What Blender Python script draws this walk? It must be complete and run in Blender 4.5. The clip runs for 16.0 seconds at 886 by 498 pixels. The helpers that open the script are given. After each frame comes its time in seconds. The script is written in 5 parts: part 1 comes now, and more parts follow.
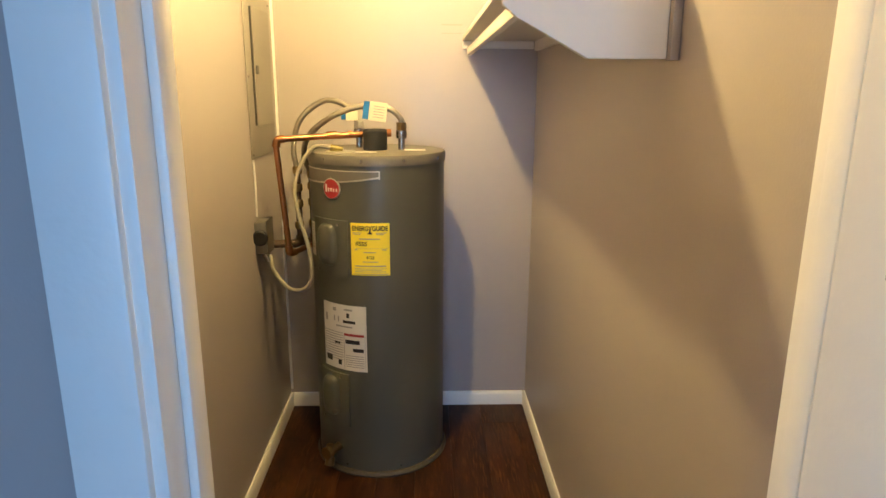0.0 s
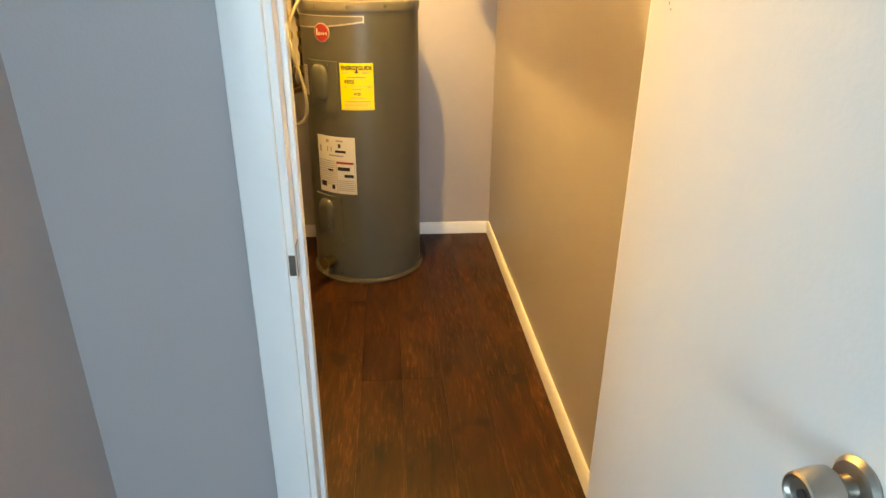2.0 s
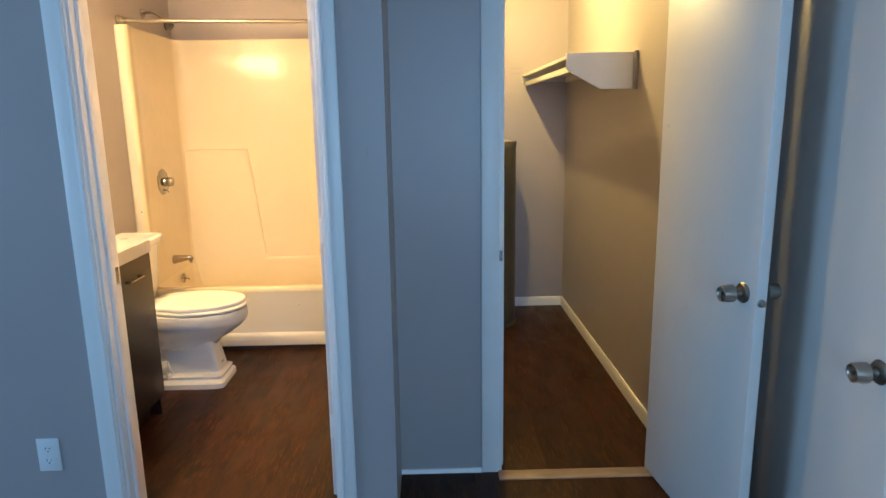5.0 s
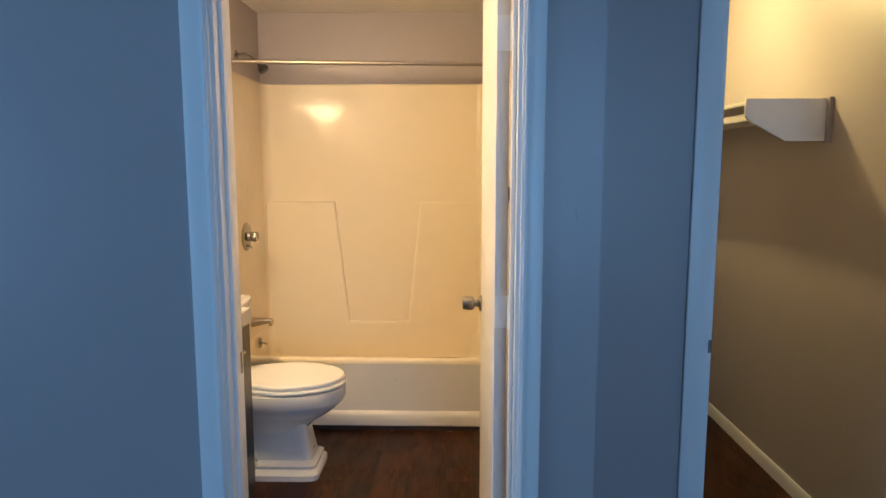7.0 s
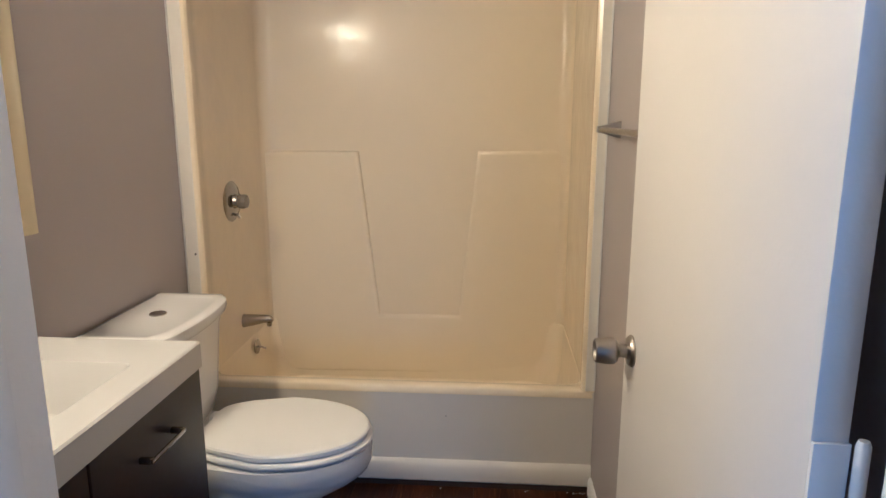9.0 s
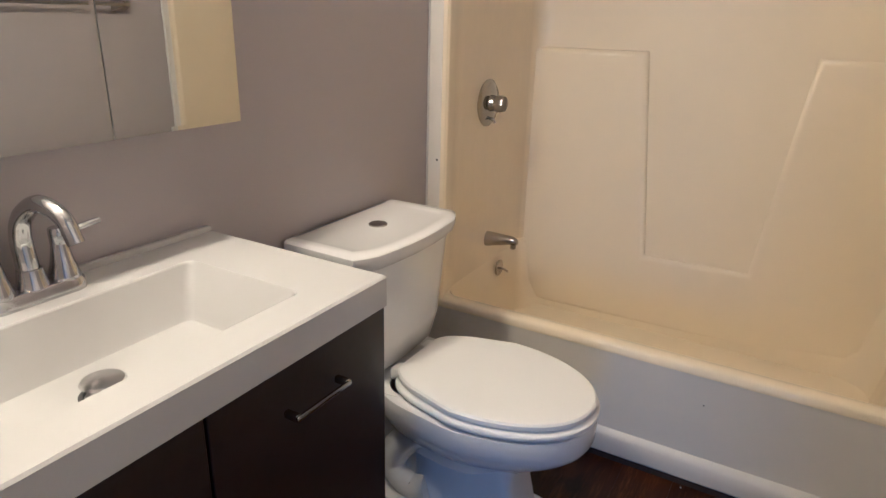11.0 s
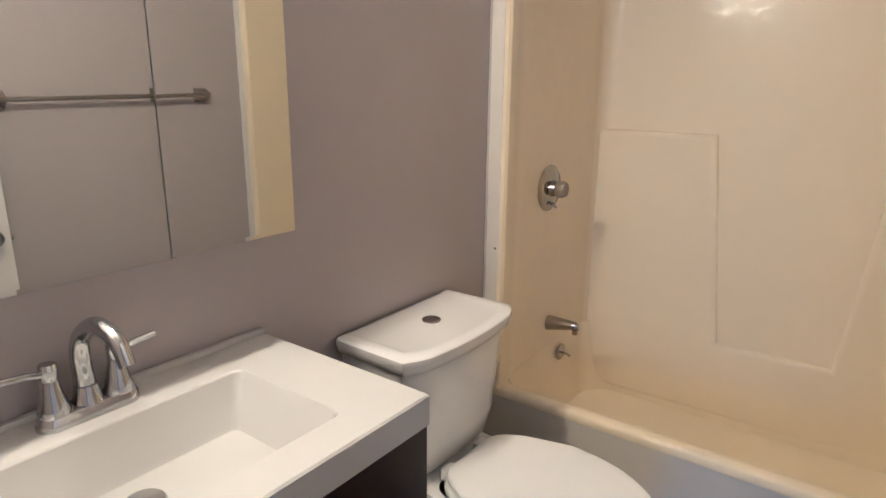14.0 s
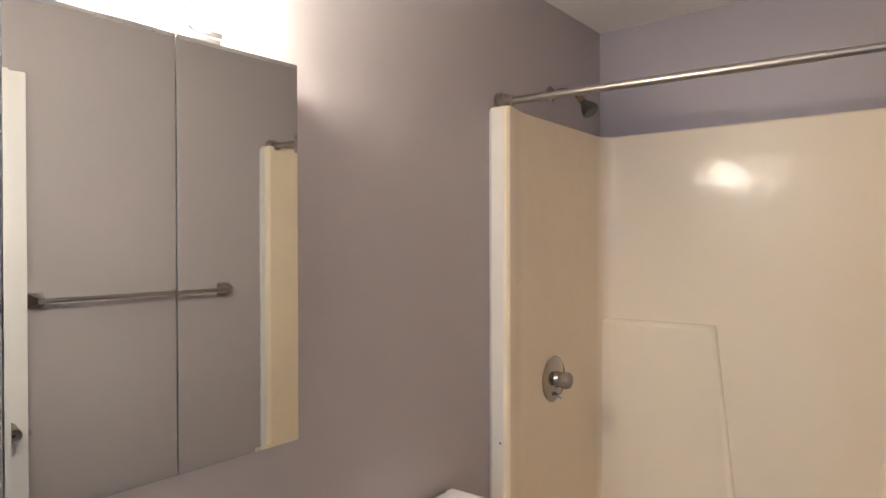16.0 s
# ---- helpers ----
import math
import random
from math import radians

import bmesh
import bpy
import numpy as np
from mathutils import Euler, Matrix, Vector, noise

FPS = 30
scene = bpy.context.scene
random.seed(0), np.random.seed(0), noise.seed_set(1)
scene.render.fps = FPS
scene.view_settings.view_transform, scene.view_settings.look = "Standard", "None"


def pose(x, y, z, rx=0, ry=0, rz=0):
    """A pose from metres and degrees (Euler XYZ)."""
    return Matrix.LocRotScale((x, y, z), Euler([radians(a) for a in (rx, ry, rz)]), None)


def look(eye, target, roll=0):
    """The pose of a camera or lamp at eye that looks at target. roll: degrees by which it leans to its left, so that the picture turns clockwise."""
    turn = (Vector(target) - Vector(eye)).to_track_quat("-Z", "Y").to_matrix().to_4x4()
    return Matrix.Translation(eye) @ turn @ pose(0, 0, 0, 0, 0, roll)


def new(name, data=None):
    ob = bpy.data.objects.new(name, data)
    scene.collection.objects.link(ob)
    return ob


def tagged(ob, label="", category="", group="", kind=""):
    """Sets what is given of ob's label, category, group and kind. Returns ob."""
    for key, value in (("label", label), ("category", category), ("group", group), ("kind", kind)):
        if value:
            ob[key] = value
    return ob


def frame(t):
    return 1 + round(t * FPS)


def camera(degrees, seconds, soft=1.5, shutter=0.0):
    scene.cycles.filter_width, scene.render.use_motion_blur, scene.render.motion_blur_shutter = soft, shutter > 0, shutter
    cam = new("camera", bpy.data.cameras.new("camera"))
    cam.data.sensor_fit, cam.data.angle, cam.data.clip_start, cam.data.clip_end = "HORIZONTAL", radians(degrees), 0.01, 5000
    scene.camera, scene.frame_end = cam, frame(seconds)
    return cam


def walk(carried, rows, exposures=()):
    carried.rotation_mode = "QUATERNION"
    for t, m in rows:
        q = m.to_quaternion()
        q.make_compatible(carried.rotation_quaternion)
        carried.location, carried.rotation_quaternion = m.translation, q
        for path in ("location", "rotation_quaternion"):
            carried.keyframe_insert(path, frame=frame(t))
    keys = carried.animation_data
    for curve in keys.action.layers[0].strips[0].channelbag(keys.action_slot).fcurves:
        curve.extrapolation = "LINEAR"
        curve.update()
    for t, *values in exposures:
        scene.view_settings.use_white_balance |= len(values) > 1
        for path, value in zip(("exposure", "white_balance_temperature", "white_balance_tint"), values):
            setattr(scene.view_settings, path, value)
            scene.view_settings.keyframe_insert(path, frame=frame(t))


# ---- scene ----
cam = camera(69.4, 16.0)
PATH = [
    (0, (0.366, 0.069, 1.494), (0.423, 2.077, 0.996), 0.3),
    (0.5, (0.332, 0.039, 1.448), (0.449, 1.997, 0.786), 0.1),
    (1, (0.341, -0.073, 1.432), (0.478, 1.849, 0.676), 0.4),
    (1.5, (0.344, -0.245, 1.423), (0.486, 1.655, 0.614), 0.5),
    (2, (0.302, -0.456, 1.404), (0.462, 1.430, 0.567), 0.5),
    (2.5, (0.264, -0.731, 1.418), (0.421, 1.154, 0.578), 0.5),
    (3, (0.233, -0.988, 1.424), (0.390, 0.935, 0.673), 0.6),
    (3.2, (0.215, -1.078, 1.418), (0.371, 0.861, 0.711), 0.8),
    (5.3, (-0.178, -1.857, 1.441), (-0.168, 0.181, 1.081), -0.5),
    (5.5, (-0.195, -1.875, 1.437), (-0.211, 0.170, 1.120), 0.2),
    (6, (-0.339, -1.778, 1.437), (-0.383, 0.274, 1.167), -0.2),
    (6.5, (-0.503, -1.556, 1.421), (-0.544, 0.499, 1.172), 0.2),
    (7, (-0.639, -1.307, 1.445), (-0.691, 0.746, 1.187), 0.0),
    (7.5, (-0.775, -1.006, 1.429), (-0.828, 1.047, 1.170), -0.1),
    (8, (-0.775, -0.649, 1.414), (-0.833, 1.398, 1.116), -0.4),
    (8.5, (-0.778, -0.344, 1.415), (-0.849, 1.690, 1.037), -0.5),
    (9, (-0.833, -0.116, 1.382), (-0.984, 1.906, 0.967), 0.0),
    (9.5, (-0.829, 0.054, 1.373), (-1.252, 2.027, 0.907), 0.1),
    (10, (-0.833, 0.185, 1.352), (-1.583, 2.043, 0.832), 0.3),
    (10.2, (-0.848, 0.230, 1.341), (-1.696, 2.037, 0.795), 0.3),
    (12.3, (-0.869, 0.361, 1.329), (-1.859, 1.959, 0.461), 0.7),
    (12.5, (-0.870, 0.364, 1.340), (-1.871, 1.957, 0.475), 0.6),
    (13, (-0.867, 0.384, 1.374), (-1.931, 1.965, 0.568), 0.7),
    (13.5, (-0.858, 0.386, 1.409), (-1.998, 1.972, 0.723), 0.6),
    (14, (-0.853, 0.396, 1.438), (-2.042, 2.001, 0.890), 0.5),
    (14.5, (-0.837, 0.396, 1.468), (-2.062, 2.014, 1.058), 0.5),
    (15, (-0.829, 0.387, 1.494), (-2.074, 2.018, 1.216), 0.6),
    (15.5, (-0.807, 0.374, 1.516), (-2.070, 2.009, 1.388), 0.4),
    (16, (-0.770, 0.362, 1.543), (-2.052, 1.987, 1.524), -0.1),
]
EXPOSURES = [
    (0.0, 1.27, 5700, 13), (0.8, 1.67, 6700, 12), (1.5, 1.95, 7800, 12), (2.2, 2.08, 8900, 12), (3.0, 2.08, 10300, 13), (4.2, 1.2, 7200, 11), (5.5, 0.6, 5850, 10), (6.5, 0.3, 5400, 10), (7.5, 0.03, 5400, 10),
    (8.3, -0.22, 4950, 10), (9.0, -0.27, 4250, 10), (10.0, -0.22, 4080, 11), (12.5, -0.07, 4150, 12), (14.0, -0.13, 4100, 12), (15.4, 0.1, 4000, 12), (16.0, -0.14, 4050, 12),
]
walk(cam, [(t, look(eye, target, roll)) for t, eye, target, roll in PATH], EXPOSURES)

# ---- light ----
world = bpy.data.worlds.new("sky")
scene.world = world
world.use_nodes = True
wn = world.node_tree.nodes
sky = wn.new("ShaderNodeTexSky")
sky.sky_type, sky.sun_disc = "NISHITA", False
sky.sun_elevation, sky.sun_rotation = radians(35), radians(20)
world.node_tree.links.new(sky.outputs[0], wn["Background"].inputs[0])
wn["Background"].inputs[1].default_value = 0.08


def area_lamp(name, m, sx, sy, watts, colour):
    d = bpy.data.lights.new(name, "AREA")
    d.shape, d.size, d.size_y, d.energy, d.color = "RECTANGLE", sx, sy, watts, colour
    ob = new(name, d)
    ob.matrix_world = m
    return ob


# daylight that enters by the two windows of the room in front of the doors
DAYLIGHT = (0.36, 0.66, 1.0)
area_lamp("window_daylight_left", look((-4.49, -1.30, 1.45), (0, -1.1, 1.3)), 1.7, 1.35, 33, DAYLIGHT)
area_lamp("window_daylight_back", look((0.25, -4.19, 1.45), (0.1, 0, 1.3)), 1.05, 1.35, 33, DAYLIGHT)

BULB_COLOUR = (1.0, 0.655, 0.29)
BULB_POWER, CLOSET_POWER = 242.0, 850.0

# ---- materials ----


def material(name, colour, rough=0.6, metal=0.0, vary=0.06, scale=6.0, grain=0.0, grain_scale=180.0, coat=0.0, spec=0.5, stains=0.0, dr=0.07, relief=0.002):
    """A painted or solid surface: base colour, broad tonal variation, fine relief and uneven gloss."""
    m = bpy.data.materials.new(name)
    m.use_nodes = True
    nt = m.node_tree
    b = nt.nodes["Principled BSDF"]
    co = nt.nodes.new("ShaderNodeTexCoord")
    n1 = nt.nodes.new("ShaderNodeTexNoise")
    n1.inputs["Scale"].default_value, n1.inputs["Detail"].default_value = scale, 5
    nt.links.new(co.outputs["Object"], n1.inputs["Vector"])
    mix = nt.nodes.new("ShaderNodeMix")
    mix.data_type = "RGBA"
    mix.inputs[6].default_value = tuple(c * (1 - vary) for c in colour) + (1,)
    mix.inputs[7].default_value = tuple(min(1, c * (1 + vary)) for c in colour) + (1,)
    nt.links.new(n1.outputs[0], mix.inputs[0])
    last = mix.outputs[2]
    if stains:
        n3 = nt.nodes.new("ShaderNodeTexNoise")
        n3.inputs["Scale"].default_value, n3.inputs["Detail"].default_value, n3.inputs["Roughness"].default_value = scale * 3.3, 8, 0.7
        nt.links.new(co.outputs["Object"], n3.inputs["Vector"])
        ramp = nt.nodes.new("ShaderNodeMapRange")
        ramp.inputs[1].default_value, ramp.inputs[2].default_value = 0.58, 0.75
        ramp.inputs[3].default_value, ramp.inputs[4].default_value = 0.0, stains
        nt.links.new(n3.outputs[0], ramp.inputs[0])
        mx = nt.nodes.new("ShaderNodeMix")
        mx.data_type = "RGBA"
        mx.inputs[7].default_value = tuple(c * 0.45 for c in colour) + (1,)
        nt.links.new(ramp.outputs[0], mx.inputs[0])
        nt.links.new(last, mx.inputs[6])
        last = mx.outputs[2]
    nt.links.new(last, b.inputs["Base Color"])
    b.inputs["Metallic"].default_value = metal
    b.inputs["Specular IOR Level"].default_value = spec
    b.inputs["Coat Weight"].default_value = coat
    b.inputs["Coat Roughness"].default_value = 0.12
    rr = nt.nodes.new("ShaderNodeMapRange")
    rr.inputs[3].default_value, rr.inputs[4].default_value = max(0.01, rough - dr), min(1, rough + dr)
    nt.links.new(n1.outputs[0], rr.inputs[0])
    nt.links.new(rr.outputs[0], b.inputs["Roughness"])
    if grain:
        n2 = nt.nodes.new("ShaderNodeTexNoise")
        n2.inputs["Scale"].default_value, n2.inputs["Detail"].default_value = grain_scale, 3
        nt.links.new(co.outputs["Object"], n2.inputs["Vector"])
        bump = nt.nodes.new("ShaderNodeBump")
        bump.inputs["Strength"].default_value, bump.inputs["Distance"].default_value = grain, relief
        nt.links.new(n2.outputs[0], bump.inputs["Height"])
        nt.links.new(bump.outputs[0], b.inputs["Normal"])
    return m


def wood(name, dark, light, rough, along="y", per_piece=0.0, ring=14.0, coat=0.0, spec=0.5):
    """Wood grain stretched along one axis; per_piece varies the tone from board to board."""
    m = bpy.data.materials.new(name)
    m.use_nodes = True
    nt = m.node_tree
    b = nt.nodes["Principled BSDF"]
    co = nt.nodes.new("ShaderNodeTexCoord")
    info = nt.nodes.new("ShaderNodeObjectInfo")
    mp = nt.nodes.new("ShaderNodeMapping")
    mp.inputs["Scale"].default_value = {"y": (ring, ring * 0.13, ring), "x": (ring * 0.13, ring, ring), "z": (ring, ring, ring * 0.13)}[along]
    nt.links.new(co.outputs["Object"], mp.inputs[0])
    add = nt.nodes.new("ShaderNodeVectorMath")
    add.operation = "MULTIPLY_ADD"
    add.inputs[1].default_value = (37, 51, 23)
    nt.links.new(info.outputs["Random"], add.inputs[0])
    nt.links.new(mp.outputs[0], add.inputs[2])
    n1 = nt.nodes.new("ShaderNodeTexNoise")
    n1.inputs["Scale"].default_value, n1.inputs["Detail"].default_value, n1.inputs["Roughness"].default_value, n1.inputs["Distortion"].default_value = 1.6, 9, 0.62, 0.9
    nt.links.new(add.outputs[0], n1.inputs["Vector"])
    n2 = nt.nodes.new("ShaderNodeTexNoise")
    n2.inputs["Scale"].default_value, n2.inputs["Detail"].default_value = 0.35, 3
    nt.links.new(add.outputs[0], n2.inputs["Vector"])
    mul = nt.nodes.new("ShaderNodeMath")
    mul.operation = "MULTIPLY"
    nt.links.new(n1.outputs[0], mul.inputs[0])
    nt.links.new(n2.outputs[0], mul.inputs[1])
    ramp = nt.nodes.new("ShaderNodeValToRGB")
    ramp.color_ramp.elements[0].position, ramp.color_ramp.elements[1].position = 0.13, 0.42
    ramp.color_ramp.elements[0].color, ramp.color_ramp.elements[1].color = dark + (1,), light + (1,)
    nt.links.new(mul.outputs[0], ramp.inputs[0])
    hsv = nt.nodes.new("ShaderNodeHueSaturation")
    val = nt.nodes.new("ShaderNodeMapRange")
    val.inputs[3].default_value, val.inputs[4].default_value = 1 - per_piece, 1 + per_piece
    nt.links.new(info.outputs["Random"], val.inputs[0])
    nt.links.new(val.outputs[0], hsv.inputs["Value"])
    nt.links.new(ramp.outputs[0], hsv.inputs["Color"])
    nt.links.new(hsv.outputs[0], b.inputs["Base Color"])
    rr = nt.nodes.new("ShaderNodeMapRange")
    rr.inputs[3].default_value, rr.inputs[4].default_value = rough - 0.1, rough + 0.12
    nt.links.new(n1.outputs[0], rr.inputs[0])
    nt.links.new(rr.outputs[0], b.inputs["Roughness"])
    b.inputs["Coat Weight"].default_value = coat
    b.inputs["Specular IOR Level"].default_value = spec
    bump = nt.nodes.new("ShaderNodeBump")
    bump.inputs["Strength"].default_value, bump.inputs["Distance"].default_value = 0.25, 0.001
    nt.links.new(n1.outputs[0], bump.inputs["Height"])
    nt.links.new(bump.outputs[0], b.inputs["Normal"])
    return m


def glowing(name, colour, strength):
    m = bpy.data.materials.new(name)
    m.use_nodes = True
    b = m.node_tree.nodes["Principled BSDF"]
    b.inputs["Base Color"].default_value = (0.9, 0.88, 0.84, 1)
    b.inputs["Emission Color"].default_value = colour + (1,)
    b.inputs["Emission Strength"].default_value = strength
    return m


GREY_WALL = material("grey_wall_paint", (0.402, 0.363, 0.362), 0.37, vary=0.04, scale=2.2, grain=0.16, grain_scale=170)
CEILING = material("ceiling_paint", (0.74, 0.72, 0.70), 0.85, vary=0.03, scale=3, grain=0.5, grain_scale=120)
TRIM = material("white_trim_paint", (0.83, 0.82, 0.81), 0.38, vary=0.03, scale=9, grain=0.25, grain_scale=70, stains=0.06)
DOOR_PAINT = material("white_door_paint", (0.72, 0.695, 0.67), 0.42, vary=0.025, scale=4, grain=0.2, grain_scale=130)
SHELF_PAINT = material("white_shelf_paint", (0.78, 0.76, 0.74), 0.45, vary=0.03, scale=5, grain=0.2)


def vinyl_plank(name):
    """Printed wood-look vinyl: dark brown ground, fine pale flecks along the board, dark knots, scuffed satin gloss."""
    m = bpy.data.materials.new(name)
    m.use_nodes = True
    nt = m.node_tree
    b = nt.nodes["Principled BSDF"]
    co = nt.nodes.new("ShaderNodeTexCoord")
    info = nt.nodes.new("ShaderNodeObjectInfo")
    shift = nt.nodes.new("ShaderNodeVectorMath")
    shift.operation = "MULTIPLY_ADD"
    shift.inputs[1].default_value = (3.7, 5.1, 2.3)
    nt.links.new(info.outputs["Random"], shift.inputs[0])
    nt.links.new(co.outputs["Object"], shift.inputs[2])

    def noise(stretch, scale, detail, rough, lo, hi, distortion=0.0):
        mp = nt.nodes.new("ShaderNodeMapping")
        mp.inputs["Scale"].default_value = (1, stretch, 1)
        nt.links.new(shift.outputs[0], mp.inputs[0])
        n = nt.nodes.new("ShaderNodeTexNoise")
        n.inputs["Scale"].default_value, n.inputs["Detail"].default_value = scale, detail
        n.inputs["Roughness"].default_value, n.inputs["Distortion"].default_value = rough, distortion
        nt.links.new(mp.outputs[0], n.inputs["Vector"])
        r = nt.nodes.new("ShaderNodeMapRange")
        r.inputs[1].default_value, r.inputs[2].default_value = lo, hi
        nt.links.new(n.outputs[0], r.inputs[0])
        return r.outputs[0]

    def blend(a, c, f):
        x = nt.nodes.new("ShaderNodeMix")
        x.data_type = "RGBA"
        if isinstance(a, tuple):
            x.inputs[6].default_value = a + (1,)
        else:
            nt.links.new(a, x.inputs[6])
        x.inputs[7].default_value = c + (1,)
        nt.links.new(f, x.inputs[0])
        return x.outputs[2]

    def times(f, k):
        x = nt.nodes.new("ShaderNodeMath")
        x.operation = "MULTIPLY"
        nt.links.new(f, x.inputs[0])
        if isinstance(k, float):
            x.inputs[1].default_value = k
        else:
            nt.links.new(k, x.inputs[1])
        return x.outputs[0]
    broad = noise(0.22, 13, 5, 0.6, 0.32, 0.70, 0.8)
    fine = noise(0.10, 120, 4, 0.65, 0.50, 0.74)
    patch_of_flecks = noise(0.45, 7, 3, 0.5, 0.36, 0.62)
    knots = noise(0.7, 9, 2, 0.4, 0.63, 0.73)
    col = blend((0.011, 0.0036, 0.0014), (0.052, 0.0168, 0.0050), broad)
    col = blend(col, (0.135, 0.052, 0.015), times(times(fine, patch_of_flecks), 0.85))
    col = blend(col, (0.007, 0.004, 0.0025), times(knots, 0.8))
    hsv = nt.nodes.new("ShaderNodeHueSaturation")
    val = nt.nodes.new("ShaderNodeMapRange")
    val.inputs[3].default_value, val.inputs[4].default_value = 0.82, 1.18
    nt.links.new(info.outputs["Random"], val.inputs[0])
    nt.links.new(val.outputs[0], hsv.inputs["Value"])
    nt.links.new(col, hsv.inputs["Color"])
    nt.links.new(hsv.outputs[0], b.inputs["Base Color"])
    rr = nt.nodes.new("ShaderNodeMapRange")
    rr.inputs[3].default_value, rr.inputs[4].default_value = 0.34, 0.50
    nt.links.new(patch_of_flecks, rr.inputs[0])
    nt.links.new(rr.outputs[0], b.inputs["Roughness"])
    b.inputs["Specular IOR Level"].default_value = 0.18
    bump = nt.nodes.new("ShaderNodeBump")
    bump.inputs["Strength"].default_value, bump.inputs["Distance"].default_value = 0.22, 0.0008
    nt.links.new(fine, bump.inputs["Height"])
    nt.links.new(bump.outputs[0], b.inputs["Normal"])
    return m


FLOOR = vinyl_plank("dark_vinyl_plank")
UNDERLAY = material("plank_joint", (0.012, 0.008, 0.006), 0.8)
OAK_SILL = wood("pale_threshold_wood", (0.20, 0.12, 0.07), (0.42, 0.30, 0.18), 0.5, "x")
ESPRESSO = wood("espresso_wood", (0.005, 0.0024, 0.0016), (0.021, 0.0095, 0.006), 0.33, "x", 0.1, 10, 0.15)
FIBREGLASS = material("cream_fibreglass", (0.82, 0.714, 0.512), 0.165, vary=0.03, scale=2.0, grain=0.55, grain_scale=4.0, spec=0.25, dr=0.04, relief=0.010)
FIBREGLASS_RIM = material("worn_white_flange", (0.74, 0.70, 0.62), 0.30, vary=0.05, scale=5, stains=0.10)
APRON = material("off_white_tub_apron", (0.68, 0.64, 0.57), 0.33, vary=0.03, scale=3, stains=0.05)
PORCELAIN = material("white_porcelain", (0.74, 0.73, 0.72), 0.10, vary=0.015, scale=3, coat=0.4, dr=0.03)
SEAT_PLASTIC = material("white_seat_plastic", (0.80, 0.79, 0.77), 0.36, vary=0.015, scale=3, spec=0.4, dr=0.02)
BASIN = material("white_cast_vanity_top", (0.51, 0.50, 0.485), 0.22, vary=0.015, scale=3, coat=0.3)
CHROME = material("chrome", (0.54, 0.54, 0.55), 0.08, 1.0, vary=0.03, scale=20, dr=0.02)
NICKEL = material("brushed_nickel", (0.36, 0.33, 0.29), 0.36, 1.0, vary=0.08, scale=30, grain=0.15, grain_scale=300)
DULL_CHROME = material("dull_spotted_chrome", (0.40, 0.37, 0.34), 0.24, 1.0, vary=0.1, scale=40, stains=0.2)
STEEL_DARK = material("dark_steel", (0.10, 0.10, 0.10), 0.4, 0.8)
MIRROR = material("mirror_silver", (0.76, 0.775, 0.77), 0.012, 1.0, vary=0.0, dr=0.002)
CABINET_WHITE = material("white_enamel", (0.74, 0.74, 0.73), 0.35)
ACRYLIC = material("clear_acrylic", (0.20, 0.16, 0.11), 0.10, coat=0.6, dr=0.03)
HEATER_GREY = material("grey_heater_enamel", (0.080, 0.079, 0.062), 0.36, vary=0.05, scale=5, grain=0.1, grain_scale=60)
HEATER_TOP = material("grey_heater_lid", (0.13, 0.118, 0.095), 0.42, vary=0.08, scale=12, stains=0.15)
HEATER_PANEL = material("grey_access_cover", (0.084, 0.083, 0.065), 0.40, vary=0.05, scale=8)
COPPER = material("aged_copper", (0.34, 0.15, 0.06), 0.33, 1.0, vary=0.2, scale=25, stains=0.45)
BRASS = material("aged_brass", (0.30, 0.22, 0.10), 0.35, 1.0, vary=0.15, scale=40, stains=0.35)
DARK_PIPE = material("tarnished_pipe", (0.09, 0.06, 0.04), 0.5, 0.7, vary=0.2, scale=30)
BRAID = material("braided_steel_hose", (0.34, 0.31, 0.26), 0.35, 0.9, vary=0.15, scale=90, grain=0.9, grain_scale=420)
CONDUIT = material("ivory_conduit", (0.27, 0.25, 0.20), 0.5, vary=0.1, scale=30, grain=0.6, grain_scale=260)
PLATE_CHROME = material("aged_chrome", (0.36, 0.345, 0.32), 0.14, 1.0, vary=0.12, scale=30, stains=0.15, dr=0.05)
BASE_RING = material("scuffed_base_ring", (0.060, 0.050, 0.035), 0.6, vary=0.2, scale=20, stains=0.3)
BAR_CHROME = material("fixture_chrome", (0.70, 0.70, 0.70), 0.22, 1.0, vary=0.03, scale=20, dr=0.03)
OLD_PAINT = material("old_paint_mark", (0.36, 0.32, 0.29), 0.7)
BLACK_FOAM = material("black_foam", (0.012, 0.012, 0.012), 0.8, grain=0.4)
PANEL_GREY = material("grey_panel_enamel", (0.28, 0.26, 0.23), 0.42, 0.15, vary=0.06, scale=6, stains=0.12)
BOX_STEEL = material("galvanised_box", (0.20, 0.185, 0.16), 0.45, 0.6, vary=0.12, scale=30, stains=0.25)
BLACK = material("black_ink", (0.010, 0.010, 0.010), 0.6)
YELLOW = material("yellow_label", (0.90, 0.72, 0.01), 0.5, vary=0.02)
PAPER = material("white_label_paper", (0.66, 0.63, 0.57), 0.55, vary=0.03)
PAPER_GREY = material("grey_print", (0.30, 0.29, 0.27), 0.6)
RED = material("red_badge", (0.32, 0.018, 0.022), 0.35)
BADGE = material("silver_badge", (0.44, 0.41, 0.36), 0.35, 0.4)
TAG = material("cream_paper_tag", (0.72, 0.66, 0.48), 0.6)
BLUE = material("blue_tape", (0.01, 0.14, 0.42), 0.45)
YELLOW_WIRE = material("yellow_wire", (0.25, 0.20, 0.03), 0.5)
